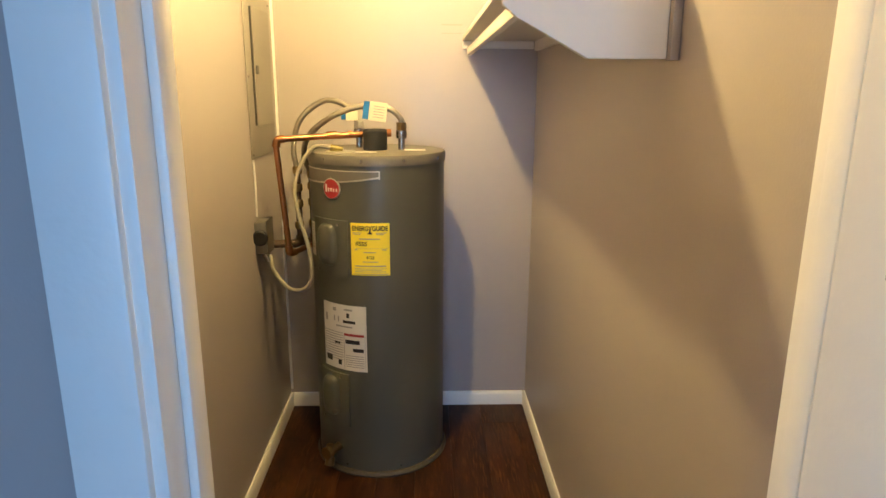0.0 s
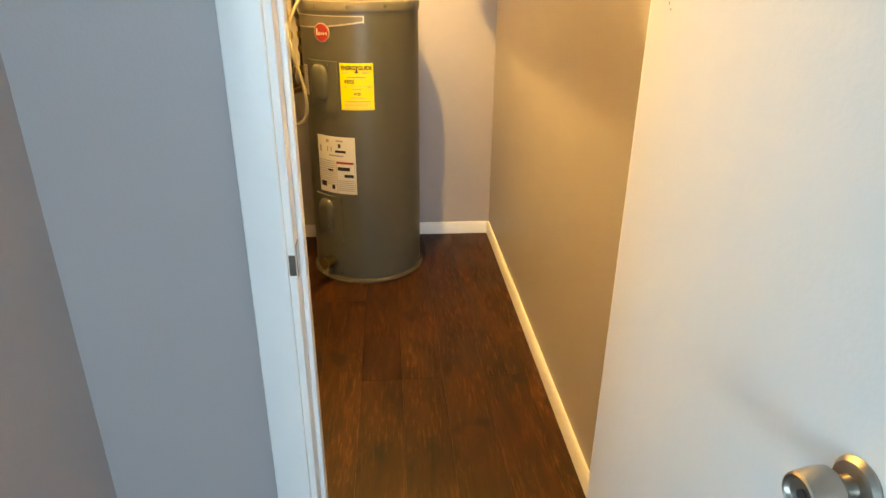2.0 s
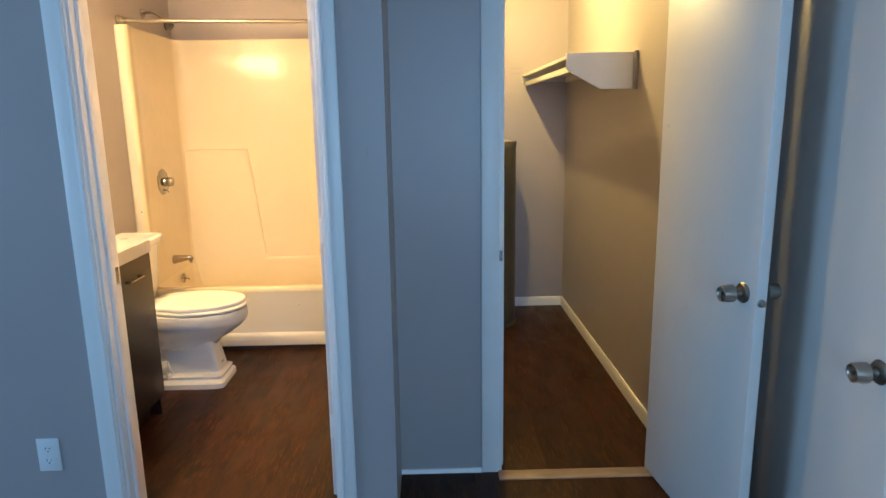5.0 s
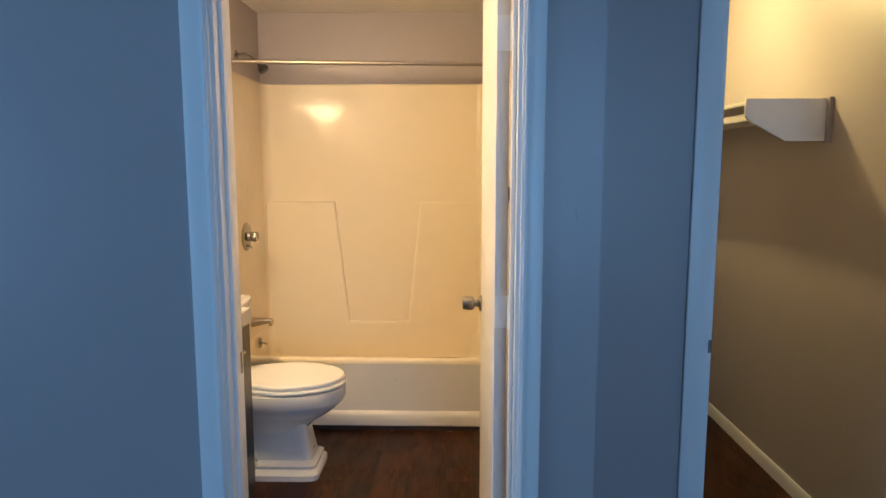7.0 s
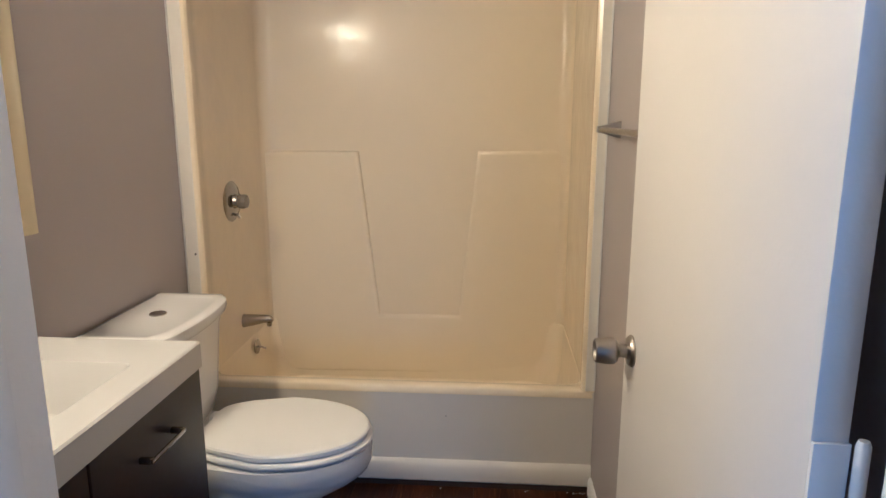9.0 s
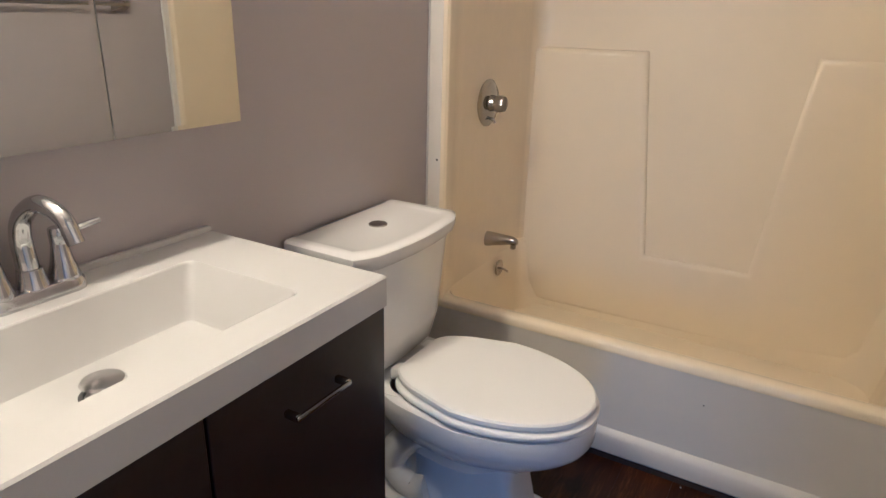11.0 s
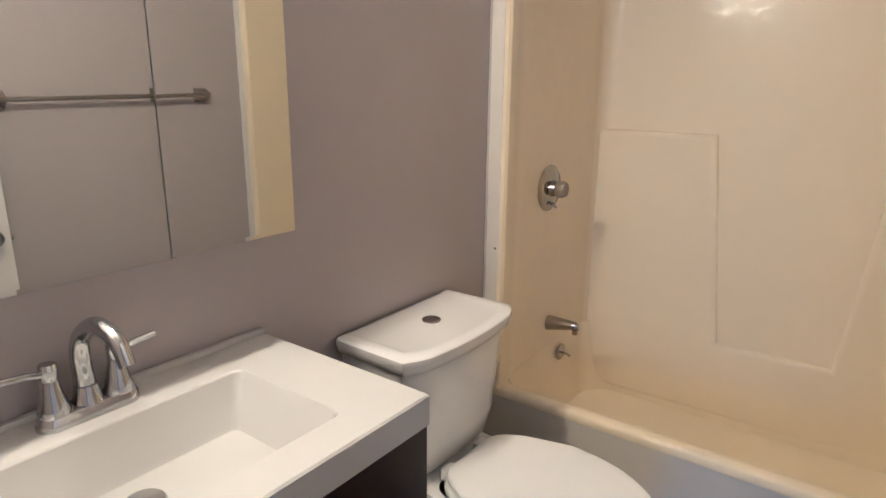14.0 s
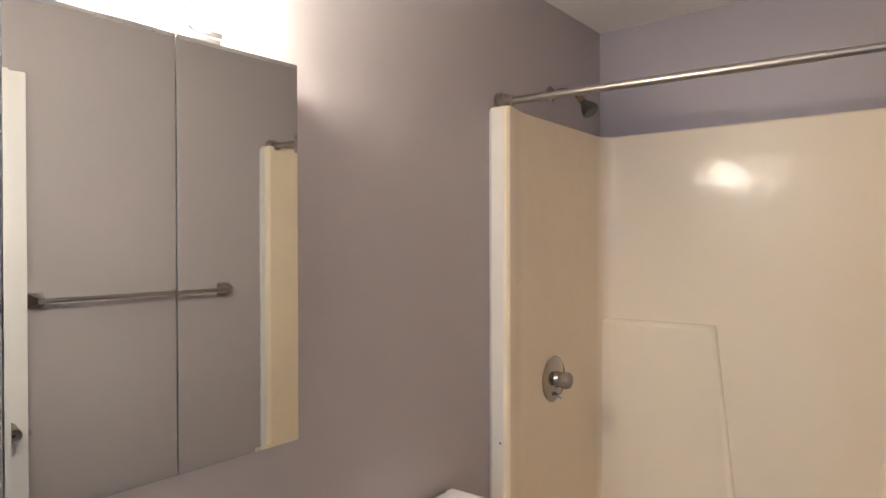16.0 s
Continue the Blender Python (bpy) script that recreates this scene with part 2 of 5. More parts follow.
OUTLET = material("white_outlet_plastic", (0.76, 0.77, 0.78), 0.32)
DIRT = material("dark_caulk_gap", (0.03, 0.02, 0.016), 0.9)
CAULK = material("flaked_white_caulk", (0.70, 0.69, 0.66), 0.7, vary=0.1, scale=40)
BULB = glowing("lit_bulb", BULB_COLOUR, BULB_POWER)
CLOSET_BULB = glowing("lit_closet_bulb", (1.0, 0.68, 0.215), CLOSET_POWER)

# ---- building helpers ----


def box(bm, x0, x1, y0, y1, z0, z1, bevel=0.0, seg=2):
    g = bmesh.ops.create_cube(bm, size=1, matrix=Matrix.LocRotScale(((x0 + x1) / 2, (y0 + y1) / 2, (z0 + z1) / 2), None, (x1 - x0, y1 - y0, z1 - z0)))
    if bevel:
        es = list({e for v in g["verts"] for e in v.link_edges})
        bmesh.ops.bevel(bm, geom=es, offset=bevel, segments=seg, profile=0.5, affect="EDGES")
    return bm


def loft(bm, rings, cap0=True, cap1=True, loop=False):
    vs = [[bm.verts.new(p) for p in r] for r in rings]
    pairs = list(zip(vs, vs[1:])) + ([(vs[-1], vs[0])] if loop else [])
    for a, b in pairs:
        n = len(a)
        for i in range(n):
            bm.faces.new((a[i], a[(i + 1) % n], b[(i + 1) % n], b[i]))
    if not loop:
        if cap0:
            bm.faces.new(vs[0])
        if cap1:
            bm.faces.new(vs[-1])
    return bm


def lathe(bm, profile, origin, axis="z", seg=32):
    """Turned shape: profile rows of (radius, distance along the axis)."""
    rings = []
    for r, h in profile:
        ring = []
        for i in range(seg):
            a = 2 * math.pi * i / seg
            c, s = max(r, 1e-5) * math.cos(a), max(r, 1e-5) * math.sin(a)
            ring.append({"z": (c, s, h), "x": (h, c, s), "y": (s, h, c)}[axis])
        rings.append([Vector(origin) + Vector(p) for p in ring])
    return loft(bm, rings)


def tube(bm, pts, r, seg=12, r_end=None):
    """Round bar swept along points."""
    pts = [Vector(p) for p in pts]
    rings, up = [], None
    for i, p in enumerate(pts):
        d = (pts[min(i + 1, len(pts) - 1)] - pts[max(i - 1, 0)]).normalized()
        if up is None:
            up = Vector((0, 0, 1)) if abs(d.z) < 0.9 else Vector((1, 0, 0))
        up = (up - d * up.dot(d)).normalized()
        side = d.cross(up)
        rad = r if r_end is None else r + (r_end - r) * i / (len(pts) - 1)
        rings.append([p + (up * math.cos(2 * math.pi * k / seg) + side * math.sin(2 * math.pi * k / seg)) * rad for k in range(seg)])
    return loft(bm, rings)


def smooth_path(ctrl, n=8):
    """Catmull-Rom points through control points."""
    c = [Vector(p) for p in ctrl]
    c = [c[0] * 2 - c[1]] + c + [c[-1] * 2 - c[-2]]
    out = []
    for i in range(1, len(c) - 2):
        for k in range(n):
            t = k / n
            a, b, d, e = c[i - 1], c[i], c[i + 1], c[i + 2]
            out.append(0.5 * ((2 * b) + (d - a) * t + (2 * a - 5 * b + 4 * d - e) * t * t + (3 * b - a - 3 * d + e) * t ** 3))
    return out + [c[-2]]


def prism(bm, poly, axis, a0, a1):
    """Polygon extruded along an axis from a0 to a1; poly rows are the other two coordinates in order."""
    def at(p, a):
        return {"x": (a, p[0], p[1]), "y": (p[0], a, p[1]), "z": (p[0], p[1], a)}[axis]
    return loft(bm, [[at(p, a0) for p in poly], [at(p, a1) for p in poly]])


def rounded(x0, x1, y0, y1, r, n=6):
    out = []
    for cx, cy, a0 in ((x1 - r, y1 - r, 0), (x0 + r, y1 - r, 90), (x0 + r, y0 + r, 180), (x1 - r, y0 + r, 270)):
        for k in range(n + 1):
            a = radians(a0 + 90 * k / n)
            out.append((cx + r * math.cos(a), cy + r * math.sin(a)))
    return out


def part(name, bm, mat, parent=None, label="", sharp=34):
    """Links a bmesh as one mesh object, under a thing or a part."""
    bmesh.ops.recalc_face_normals(bm, faces=bm.faces)
    me = bpy.data.meshes.new(name)
    bm.to_mesh(me)
    bm.free()
    me.polygons.foreach_set("use_smooth", [True] * len(me.polygons))
    me.set_sharp_from_angle(angle=radians(sharp))
    me.materials.append(mat)
    ob = new(name, me)
    if parent is not None:
        ob.parent = parent
        ob.matrix_parent_inverse = Matrix.Translation(parent.location).inverted()
    if label:
        tagged(ob, label)
    return ob


def thing(name, at, label, category, group="", kind=""):
    ob = tagged(new(name), label, category, group, kind)
    ob.location = at
    return ob


def solid(name, mat, *boxes, bevel=0.0, parent=None, label="", category="", kind=""):
    bm = bmesh.new()
    for b in boxes:
        box(bm, *b, bevel=bevel)
    return tagged(part(name, bm, mat, parent), label, category, "", kind)


def words(text, size, m, mat, parent, name="lettering", width=None):
    """Flat lettering as a mesh; width squeezes it to that length."""
    cu = bpy.data.curves.new(name, "FONT")
    cu.body, cu.size, cu.align_x, cu.align_y, cu.extrude = text, size, "CENTER", "CENTER", 0.0002
    cu.offset = size * 0.028
    tmp = bpy.data.objects.new(name, cu)
    scene.collection.objects.link(tmp)
    bpy.context.view_layer.update()
    me = bpy.data.meshes.new_from_object(tmp)
    if width:
        xs = [v.co.x for v in me.vertices]
        k = width / max(1e-6, max(xs) - min(xs))
        for v in me.vertices:
            v.co.x *= k
    bpy.data.objects.remove(tmp)
    bpy.data.curves.remove(cu)
    me.transform(m)
    me.materials.clear()
    me.materials.append(mat)
    ob = new(name, me)
    ob.parent = parent
    ob.matrix_parent_inverse = Matrix.Translation(parent.location).inverted()
    return ob

# ---- structure ----
H = 2.44                                   # ceiling height
BX0, BX1, BY0, BY1 = -1.945, -0.443, 0.40, 2.94   # bathroom
AY = 0.29                                  # hall face of the bathroom wall
CX0, CX1, CY1 = -0.285, 0.852, 2.938       # closet
WY0, WY1 = 0.605, 0.710                     # closet front wall
HX0, HX1, HY0 = -4.5, 0.985, -4.2           # room in front of the doors
DOOR_H = 2.115


def wall(name, label, *boxes):
    return solid(name, GREY_WALL, *boxes, label=label, category="wall", kind="structure")


wall("wall_bathroom_front", "grey painted wall with the bathroom doorway",
     (HX0, -1.256, AY, BY0, 0, H), (-0.478, CX0, AY, BY0, 0, H), (-1.256, -0.478, AY, BY0, DOOR_H + 0.02, H))
wall("wall_between", "grey painted wall between bathroom and closet", (BX1, CX0, BY0, CY1 + 0.1, 0, H))
wall("wall_bathroom_left", "grey mauve painted bathroom wall", (BX0 - 0.1, BX0, BY0, BY1 + 0.1, 0, H))
wall("wall_bathroom_back", "grey mauve painted wall above the tub", (BX0, BX1, BY1, BY1 + 0.1, 0, H))
wall("wall_closet_front", "grey painted wall with the closet doorway",
     (CX0, 0.108, WY0, WY1, 0, H), (0.782, CX1, WY0, WY1, 0, H), (0.108, 0.782, WY0, WY1, DOOR_H + 0.02, H))
wall("wall_closet_back", "grey painted closet back wall", (CX0, CX1, CY1, CY1 + 0.1, 0, H))
wall("wall_closet_right", "grey painted closet side wall", (CX1, CX1 + 0.1, WY0, CY1 + 0.1, 0, H), (CX1 + 0.1, HX1 + 0.1, WY0, WY1, 0, H))
wall("wall_hall_right", "grey painted wall beside the closet door", (HX1, HX1 + 0.1, HY0, WY0, 0, H))
wall("wall_hall_left", "grey painted side wall with the window", (HX0 - 0.12, HX0, HY0, -2.20, 0, H), (HX0 - 0.12, HX0, -0.40, AY, 0, H), (HX0 - 0.12, HX0, -2.20, -0.40, 0, 0.75), (HX0 - 0.12, HX0, -2.20, -0.40, 2.15, H))
wall("wall_hall_back", "grey painted wall of the room",
     (HX0, -0.30, HY0 - 0.12, HY0, 0, H), (0.80, HX1, HY0 - 0.12, HY0, 0, H), (-0.30, 0.80, HY0 - 0.12, HY0, 0, 0.75), (-0.30, 0.80, HY0 - 0.12, HY0, 2.15, H))
solid("ceiling", CEILING, (HX0 - 0.1, HX1 + 0.1, HY0 - 0.12, CY1 + 0.1, H, H + 0.1), label="white painted ceiling", category="ceiling", kind="structure")
floor = solid("floor", UNDERLAY, (HX0 - 0.1, HX1 + 0.1, HY0 - 0.12, CY1 + 0.1, -0.10, -0.006), label="dark reddish brown wood-look plank floor", category="floor", kind="structure")


def base_profile(h=0.068, d=0.013):
    return [(0, 0), (d, 0), (d, h - 0.014), (d - 0.003, h - 0.006), (d - 0.007, h), (0, h)]


def baseboard(name, axis, wall_at, side, a0, a1, h=0.068):
    """A moulded board along a wall; side is the way it stands out from it."""
    bm = bmesh.new()
    pts = [(wall_at + side * d, z) for d, z in base_profile(h)]
    prism(bm, pts, axis, a0, a1)
    return tagged(part(name, bm, TRIM), "white painted baseboard at the wall foot", "baseboard", "baseboards", "structure")


baseboard("baseboard_closet_right", "y", CX1, -1, WY1, CY1)
baseboard("baseboard_closet_back", "x", CY1, -1, CX0 + 0.013, CX1 - 0.013)
baseboard("baseboard_closet_left", "y", CX0, 1, WY1, CY1)
baseboard("baseboard_hall", "x", AY, -1, HX0, -1.322)
baseboard("baseboard_pier", "x", WY0, -1, CX0, 0.044, 0.016)
baseboard("baseboard_bath_right", "y", BX1, -1, BY0, 2.085)


def casing(x0, x1, y, out, z1=DOOR_H + 0.06):
    """Flat door casing board with eased edges; out is the way it faces."""
    bm = bmesh.new()
    lo, hi = sorted((y, y + out * 0.014))
    box(bm, x0, x1, lo, hi, 0, z1, 0.004)
    return bm


def door_frame(name, x0, x1, y0, y1, cas_l, cas_r, stop_y, label):
    """Jambs, head, stops and hall-side casing of a doorway between x0 and x1."""
    t = thing(name, ((x0 + x1) / 2, y0, 0), label, "door frame", "", "structure")
    bm = box(bmesh.new(), x0 - 0.019, x0, y0 - 0.004, y1 + 0.004, 0, DOOR_H, 0.002)
    part("jamb", bm, TRIM, t)
    bm = box(bmesh.new(), x1, x1 + 0.019, y0 - 0.004, y1 + 0.004, 0, DOOR_H, 0.002)
    part("jamb", bm, TRIM, t)
    bm = box(bmesh.new(), x0 - 0.019, x1 + 0.019, y0 - 0.004, y1 + 0.004, DOOR_H, DOOR_H + 0.02)
    part("jamb_head", bm, TRIM, t)
    for a, b in ((x0, x0 + 0.011), (x1 - 0.011, x1)):
        part("door_stop", box(bmesh.new(), a, b, stop_y, stop_y + 0.035, 0, DOOR_H, 0.003), TRIM, t)
    part("casing", casing(*cas_l, y0, -1), TRIM, t)
    part("casing", casing(*cas_r, y0, -1), TRIM, t)
    part("casing_head", box(bmesh.new(), cas_l[0], cas_r[1], y0 - 0.014, y0, DOOR_H + 0.062, DOOR_H + 0.125, 0.004), TRIM, t)
    return t


bath_frame = door_frame("door_frame_bathroom", -1.237, -0.497, AY, BY0, (-1.318, -1.247), (-0.487, -0.430), 0.318, "white painted wooden door frame of the bathroom")
closet_frame = door_frame("door_frame_closet", 0.127, 0.763, WY0, WY1, (0.045, 0.114), (0.755, 0.830), 0.645, "white painted wooden door frame of the closet")
# moulding step on the casing of the bathroom doorway
for a, b in ((-1.265, -1.254), (-0.480, -0.471)):
    part("casing_bead", box(bmesh.new(), a, b, AY - 0.019, AY - 0.014, 0, DOOR_H + 0.05, 0.002), TRIM, bath_frame)
# strike plates, with chipped paint round them
bm = box(bmesh.new(), 0.127, 0.1285, 0.612, 0.642, 0.880, 0.945, 0.0005, 1)
box(bm, 0.115, 0.127, 0.5995, 0.601, 0.890, 0.93)
part("strike_plate", bm, DULL_CHROME, closet_frame, "worn metal strike plate")
part("strike_plate", box(bmesh.new(), -1.237, -1.2355, 0.352, 0.392, 0.885, 0.945), DULL_CHROME, bath_frame, "worn metal strike plate")
solid("threshold", OAK_SILL, (0.111, 0.782, 0.530, 0.597, 0.0, 0.006), bevel=0.002, label="pale worn wooden strip at the closet doorway", category="threshold", kind="structure")

# scratches on the wall beside the bathroom door
bm = bmesh.new()
tube(bm, smooth_path([(-0.349, AY, 1.352), (-0.3475, AY, 1.330), (-0.346, AY, 1.312)], 4), 0.0005, 6)
tube(bm, [(-0.372, AY, 1.362), (-0.3725, AY, 1.352)], 0.0005, 6)
tagged(part("trim_scratch", bm, PANEL_GREY), "thin grey scratches in the wall paint", "trim", "", "structure")
# small paint blisters on the bathroom wall beside the mirror
bm = bmesh.new()
for y, z, r in ((1.762, 1.760, 0.0035), (1.440, 1.870, 0.004), (1.412, 1.750, 0.0035), (1.633, 1.674, 0.0025), (1.52, 1.83, 0.003), (1.70, 1.90, 0.0025)):
    lathe(bm, [(0, -0.001), (r, -0.001), (r * 0.7, 0.0008), (0, 0.0014)], (BX0, y, z), "x", 10)
tagged(part("trim_blister", bm, GREY_WALL), "small blisters in the grey mauve wall paint", "trim", "", "structure")

# ---- doors ----


def knob(parent, at, side, mat=NICKEL):
    """A door knob on a round rose, standing out along local x by side."""
    bm = bmesh.new()
    lathe(bm, [(0.0, 0), (0.031, 0), (0.032, side * 0.003), (0.027, side * 0.009), (0.014, side * 0.012), (0.0125, side * 0.024),
               (0.0145, side * 0.028), (0.022, side * 0.031), (0.0262, side * 0.036), (0.0268, side * 0.046), (0.0255, side * 0.060), (0.0235, side * 0.071), (0.0215, side * 0.073), (0.019, side * 0.072), (0.017, side * 0.067), (0.0, side * 0.066)], at, "x", 28)
    k = part("knob", bm, mat, parent, "round brushed nickel knob")
    bm = bmesh.new()
    lathe(bm, [(0.0, side * 0.064), (0.006, side * 0.064), (0.006, side * 0.0685), (0.0, side * 0.0685)], at, "x", 14)
    part("keyhole_button", bm, STEEL_DARK, k)
    return k


def slab_door(name, label, width, pivot, angle, mat, knob_sides, hinges=False, knob_z=0.905, start=0.004):
    """A flush slab door. It lies along local +y from the pivot, 35 mm thick towards local +x."""
    t = thing(name, (0, 0, 0), label, "door", "doors", "structure")
    part("slab", box(bmesh.new(), 0, 0.035, start, width, 0.012, 2.105, 0.003), mat, t)
    for s in knob_sides:
        knob(t, (0 if s < 0 else 0.035, width - 0.062, knob_z), s)
    bm = bmesh.new()
    lathe(bm, [(0.0, width), (0.0125, width), (0.0125, width + 0.002), (0.0095, width + 0.003), (0.0090, width + 0.011), (0.006, width + 0.013), (0, width + 0.013)], (0.0175, 0, knob_z - 0.017), "y", 16)
    part("latch", bm, NICKEL, t, "round metal latch bolt")
    if hinges:
        for z in (0.30, 1.05, 1.80):
            bm = box(bmesh.new(), 0.001, 0.034, -0.0005, 0.0045, z - 0.045, z + 0.045)
            lathe(bm, [(0, -0.047), (0.0065, -0.047), (0.0065, 0.047), (0.0045, 0.052), (0, 0.052)], (0.041, -0.006, z), "z", 14)
            part("hinge", bm, TRIM, t, "paint-covered butt hinge")
    t.matrix_world = Matrix.Translation(pivot) @ Matrix.Rotation(radians(angle), 4, "Z")
    return t


bath_door = slab_door("door_bathroom", "open white painted flush door of the bathroom", 0.722, (-0.541, 0.436, 0), 0.96, DOOR_PAINT, (-1, 1), True, 0.935)
closet_door = slab_door("door_closet", "open white painted flush door of the closet", 0.623, (0.751, 0.576, 0), 180 + 6.2, DOOR_PAINT, (-1, 1), knob_z=0.914, start=-0.016)
for x, z in ((0.018, 1.078), (0.011, 1.040), (0.022, 1.066)):
    chip = part("paint_chip", box(bmesh.new(), x, x + 0.0025, 0.0034, 0.0045, z - 0.0012, z + 0.0012), STEEL_DARK)
    chip.parent = bath_door
for y, z, w, h in ((0.034, 1.392, 0.003, 0.010), (0.040, 1.356, 0.0022, 0.004), (0.046, 1.348, 0.003, 0.003)):
    chip = part("paint_chip", box(bmesh.new(), 0.0346, 0.0354, y, y + w, z - h / 2, z + h / 2), PANEL_GREY)
    chip.parent = closet_door
slab_door("door_hall", "white painted flush door beside the closet door", 0.655, (HX1 + 0.005, 0.255, 0), 180, DOOR_PAINT, (1,), knob_z=0.805)
for y0, y1 in ((-0.472, -0.408), (0.262, 0.325)):
    solid("door_trim_hall", TRIM, (HX1 - 0.014, HX1, y0, y1, 0, 2.1), bevel=0.004, label="white painted door casing", category="trim", kind="structure")

# ---- bathtub with its surround ----


def bathtub():
    t = thing("bathtub", (-1.2, 2.5, 0), "cream fibreglass bathtub with moulded wall surround", "bathtub")
    x0, x1, y0, y1, z = BX0 + 0.001, BX1 - 0.001, 2.105, BY1 - 0.001, 0.405
    # rim, well and bottom
    rings = []
    for inset_f, inset_s, inset_b, r, h in ((0.0, 0.0, 0.0, 0.012, z - 0.03), (0.0, 0.0, 0.0, 0.012, z - 0.010), (0.008, 0.0, 0.0, 0.012, z - 0.001), (0.052, 0.032, 0.034, 0.07, z - 0.002),
                                            (0.066, 0.034, 0.035, 0.08, z - 0.014), (0.075, 0.042, 0.037, 0.10, 0.22), (0.095, 0.070, 0.050, 0.12, 0.10), (0.15, 0.15, 0.11, 0.11, 0.066), (0.30, 0.4, 0.28, 0.10, 0.06)):
        rings.append([(px, py, h) for px, py in rounded(x0 + inset_s, x1 - inset_s, y0 + inset_f, y1 - inset_b, r)])
    bm = bmesh.new()
    loft(bm, rings, cap0=False)
    part("basin", bm, FIBREGLASS, t, sharp=50)
    # apron with a rounded foot
    prof = [(y0 + 0.03, 0.025), (y0 - 0.012, 0.025), (y0 - 0.016, 0.030), (y0 - 0.018, 0.055), (y0 - 0.016, 0.084), (y0 - 0.009, 0.099), (y0 + 0.003, 0.108), (y0 + 0.004, z - 0.05), (y0 + 0.001, z - 0.012), (y0 + 0.010, z - 0.003), (y0 + 0.03, z - 0.004)]
    part("apron", prism(bmesh.new(), prof, "x", x0, x1), APRON, t)
    # moulded wall: a U in plan with rounded corners and thick front columns
    zi, zt = z - 0.004, 1.985
    mid = (x0 + x1) / 2

    def side(lip):
        """Plan of one end wall from its front column to the rounded corner, as (distance from the wall, y)."""
        out = [(0.0, y0 - 0.004), (lip - 0.014, y0 - 0.004), (lip - 0.005, y0 + 0.001), (lip, y0 + 0.012), (lip - 0.002, y0 + 0.028),
               (0.030 + (lip - 0.030) * 0.45, y0 + 0.09), (0.030 + (lip - 0.030) * 0.13, y0 + 0.15), (0.030, y1 - 0.10)]
        for k in range(7):
            a = radians(90 * k / 6)
            out.append((0.030 + 0.06 * (1 - math.cos(a)), y1 - 0.092 + 0.06 * math.sin(a)))
        return out
    inner = [(x0 + d, py) for d, py in side(0.065)] + [(x1 - d, py) for d, py in reversed(side(0.048))]
    bm = bmesh.new()
    outer = [(x1, y1), (x0, y1)]
    loft(bm, [[(px, py, zi) for px, py in inner + outer], [(px, py, zt - 0.006) for px, py in inner + outer], [(px * 0.9985 + mid * 0.0015, py + 0.004 if py < y1 else py, zt) for px, py in inner + outer]])
    part("surround", bm, FIBREGLASS, t, "glossy cream moulded wall surround", sharp=22)
    # painted front flanges of the two columns, with an uneven caulk line along the wall
    for xa, xb, xc in ((x0 + 0.002, x0 + 0.050, x0 + 0.001), (x1 - 0.034, x1 - 0.002, x1 - 0.005)):
        f = part("flange", box(bmesh.new(), xa, xb, y0 - 0.007, y0 - 0.0035, z + 0.001, zt - 0.008, 0.001, 1), FIBREGLASS_RIM, t, "white painted front flange")
        rng, bm = random.Random(int(100 * xb)), bmesh.new()
        rows = []
        for k in range(60):
            h = z + 0.004 + (zt - z - 0.02) * k / 59
            w = 0.002 + 0.0025 * rng.random()
            rows.append([(xc - 0.0004, y0 - 0.0095 - w * 0.4, h), (xc + 0.004, y0 - 0.0095 - w, h), (xc + 0.004 + w * 0.3, y0 - 0.0040, h), (xc - 0.0004, y0 - 0.0040, h)])
        loft(bm, rows)
        part("caulk_line", bm, CAULK, f)
    # raised fields of the back wall, left and right of the middle recess, and the field below it
    yb = y1 - 0.032
    poly = [(x0 + 0.034, 0.14), (x1 - 0.034, 0.14), (x1 - 0.034, 1.212), (-0.878, 1.212), (-0.965, 0.412), (-1.387, 0.412), (-1.474, 1.212), (x0 + 0.034, 1.212)]

    def grown(w):
        """The outline moved outwards by w, with mitred corners."""
        out, n = [], len(poly)
        for i in range(n):
            p, a, c = Vector(poly[i]), Vector(poly[i - 1]), Vector(poly[(i + 1) % n])
            d0, d1 = (p - a).normalized(), (c - p).normalized()
            n0, n1 = Vector((d0.y, -d0.x)), Vector((d1.y, -d1.x))
            m = (n0 + n1).normalized()
            out.append(p + m * (w / max(0.3, m.dot(n0))))
        return out
    bm = bmesh.new()
    rows = [(0.019, 0.004), (0.018, 0.0), (0.016, -0.007), (0.012, -0.017), (0.006, -0.025), (0.0, -0.028), (-0.006, -0.0285)]
    flat = (1, 0.22, 0.22, 0.22, 0.45, 1, 1, 1)      # the field stands less proud on the far side
    loft(bm, [[(p.x, yb + dy * k, p.y) for p, k in zip(grown(w), flat)] for w, dy in rows], cap0=False)
    part("moulded_field", bm, FIBREGLASS, t, sharp=70)
    # valve plate and handle, spout, overflow lever
    xw = x0 + 0.031
    bm = bmesh.new()
    lathe(bm, [(0, 0), (0.083, 0), (0.085, 0.004), (0.076, 0.011), (0.045, 0.016), (0.030, 0.018), (0.026, 0.034), (0, 0.034)], (xw, 2.464, 1.042), "x", 40)
    valve = part("valve_plate", bm, PLATE_CHROME, t, "round chrome shower valve plate")
    bm = bmesh.new()
    lathe(bm, [(0, 0.030), (0.022, 0.030), (0.030, 0.040), (0.031, 0.056), (0.027, 0.070), (0.018, 0.074), (0, 0.074)], (xw, 2.464, 1.042), "x", 10)
    part("valve_knob", bm, ACRYLIC, valve, "clear acrylic knob")
    bm = bmesh.new()
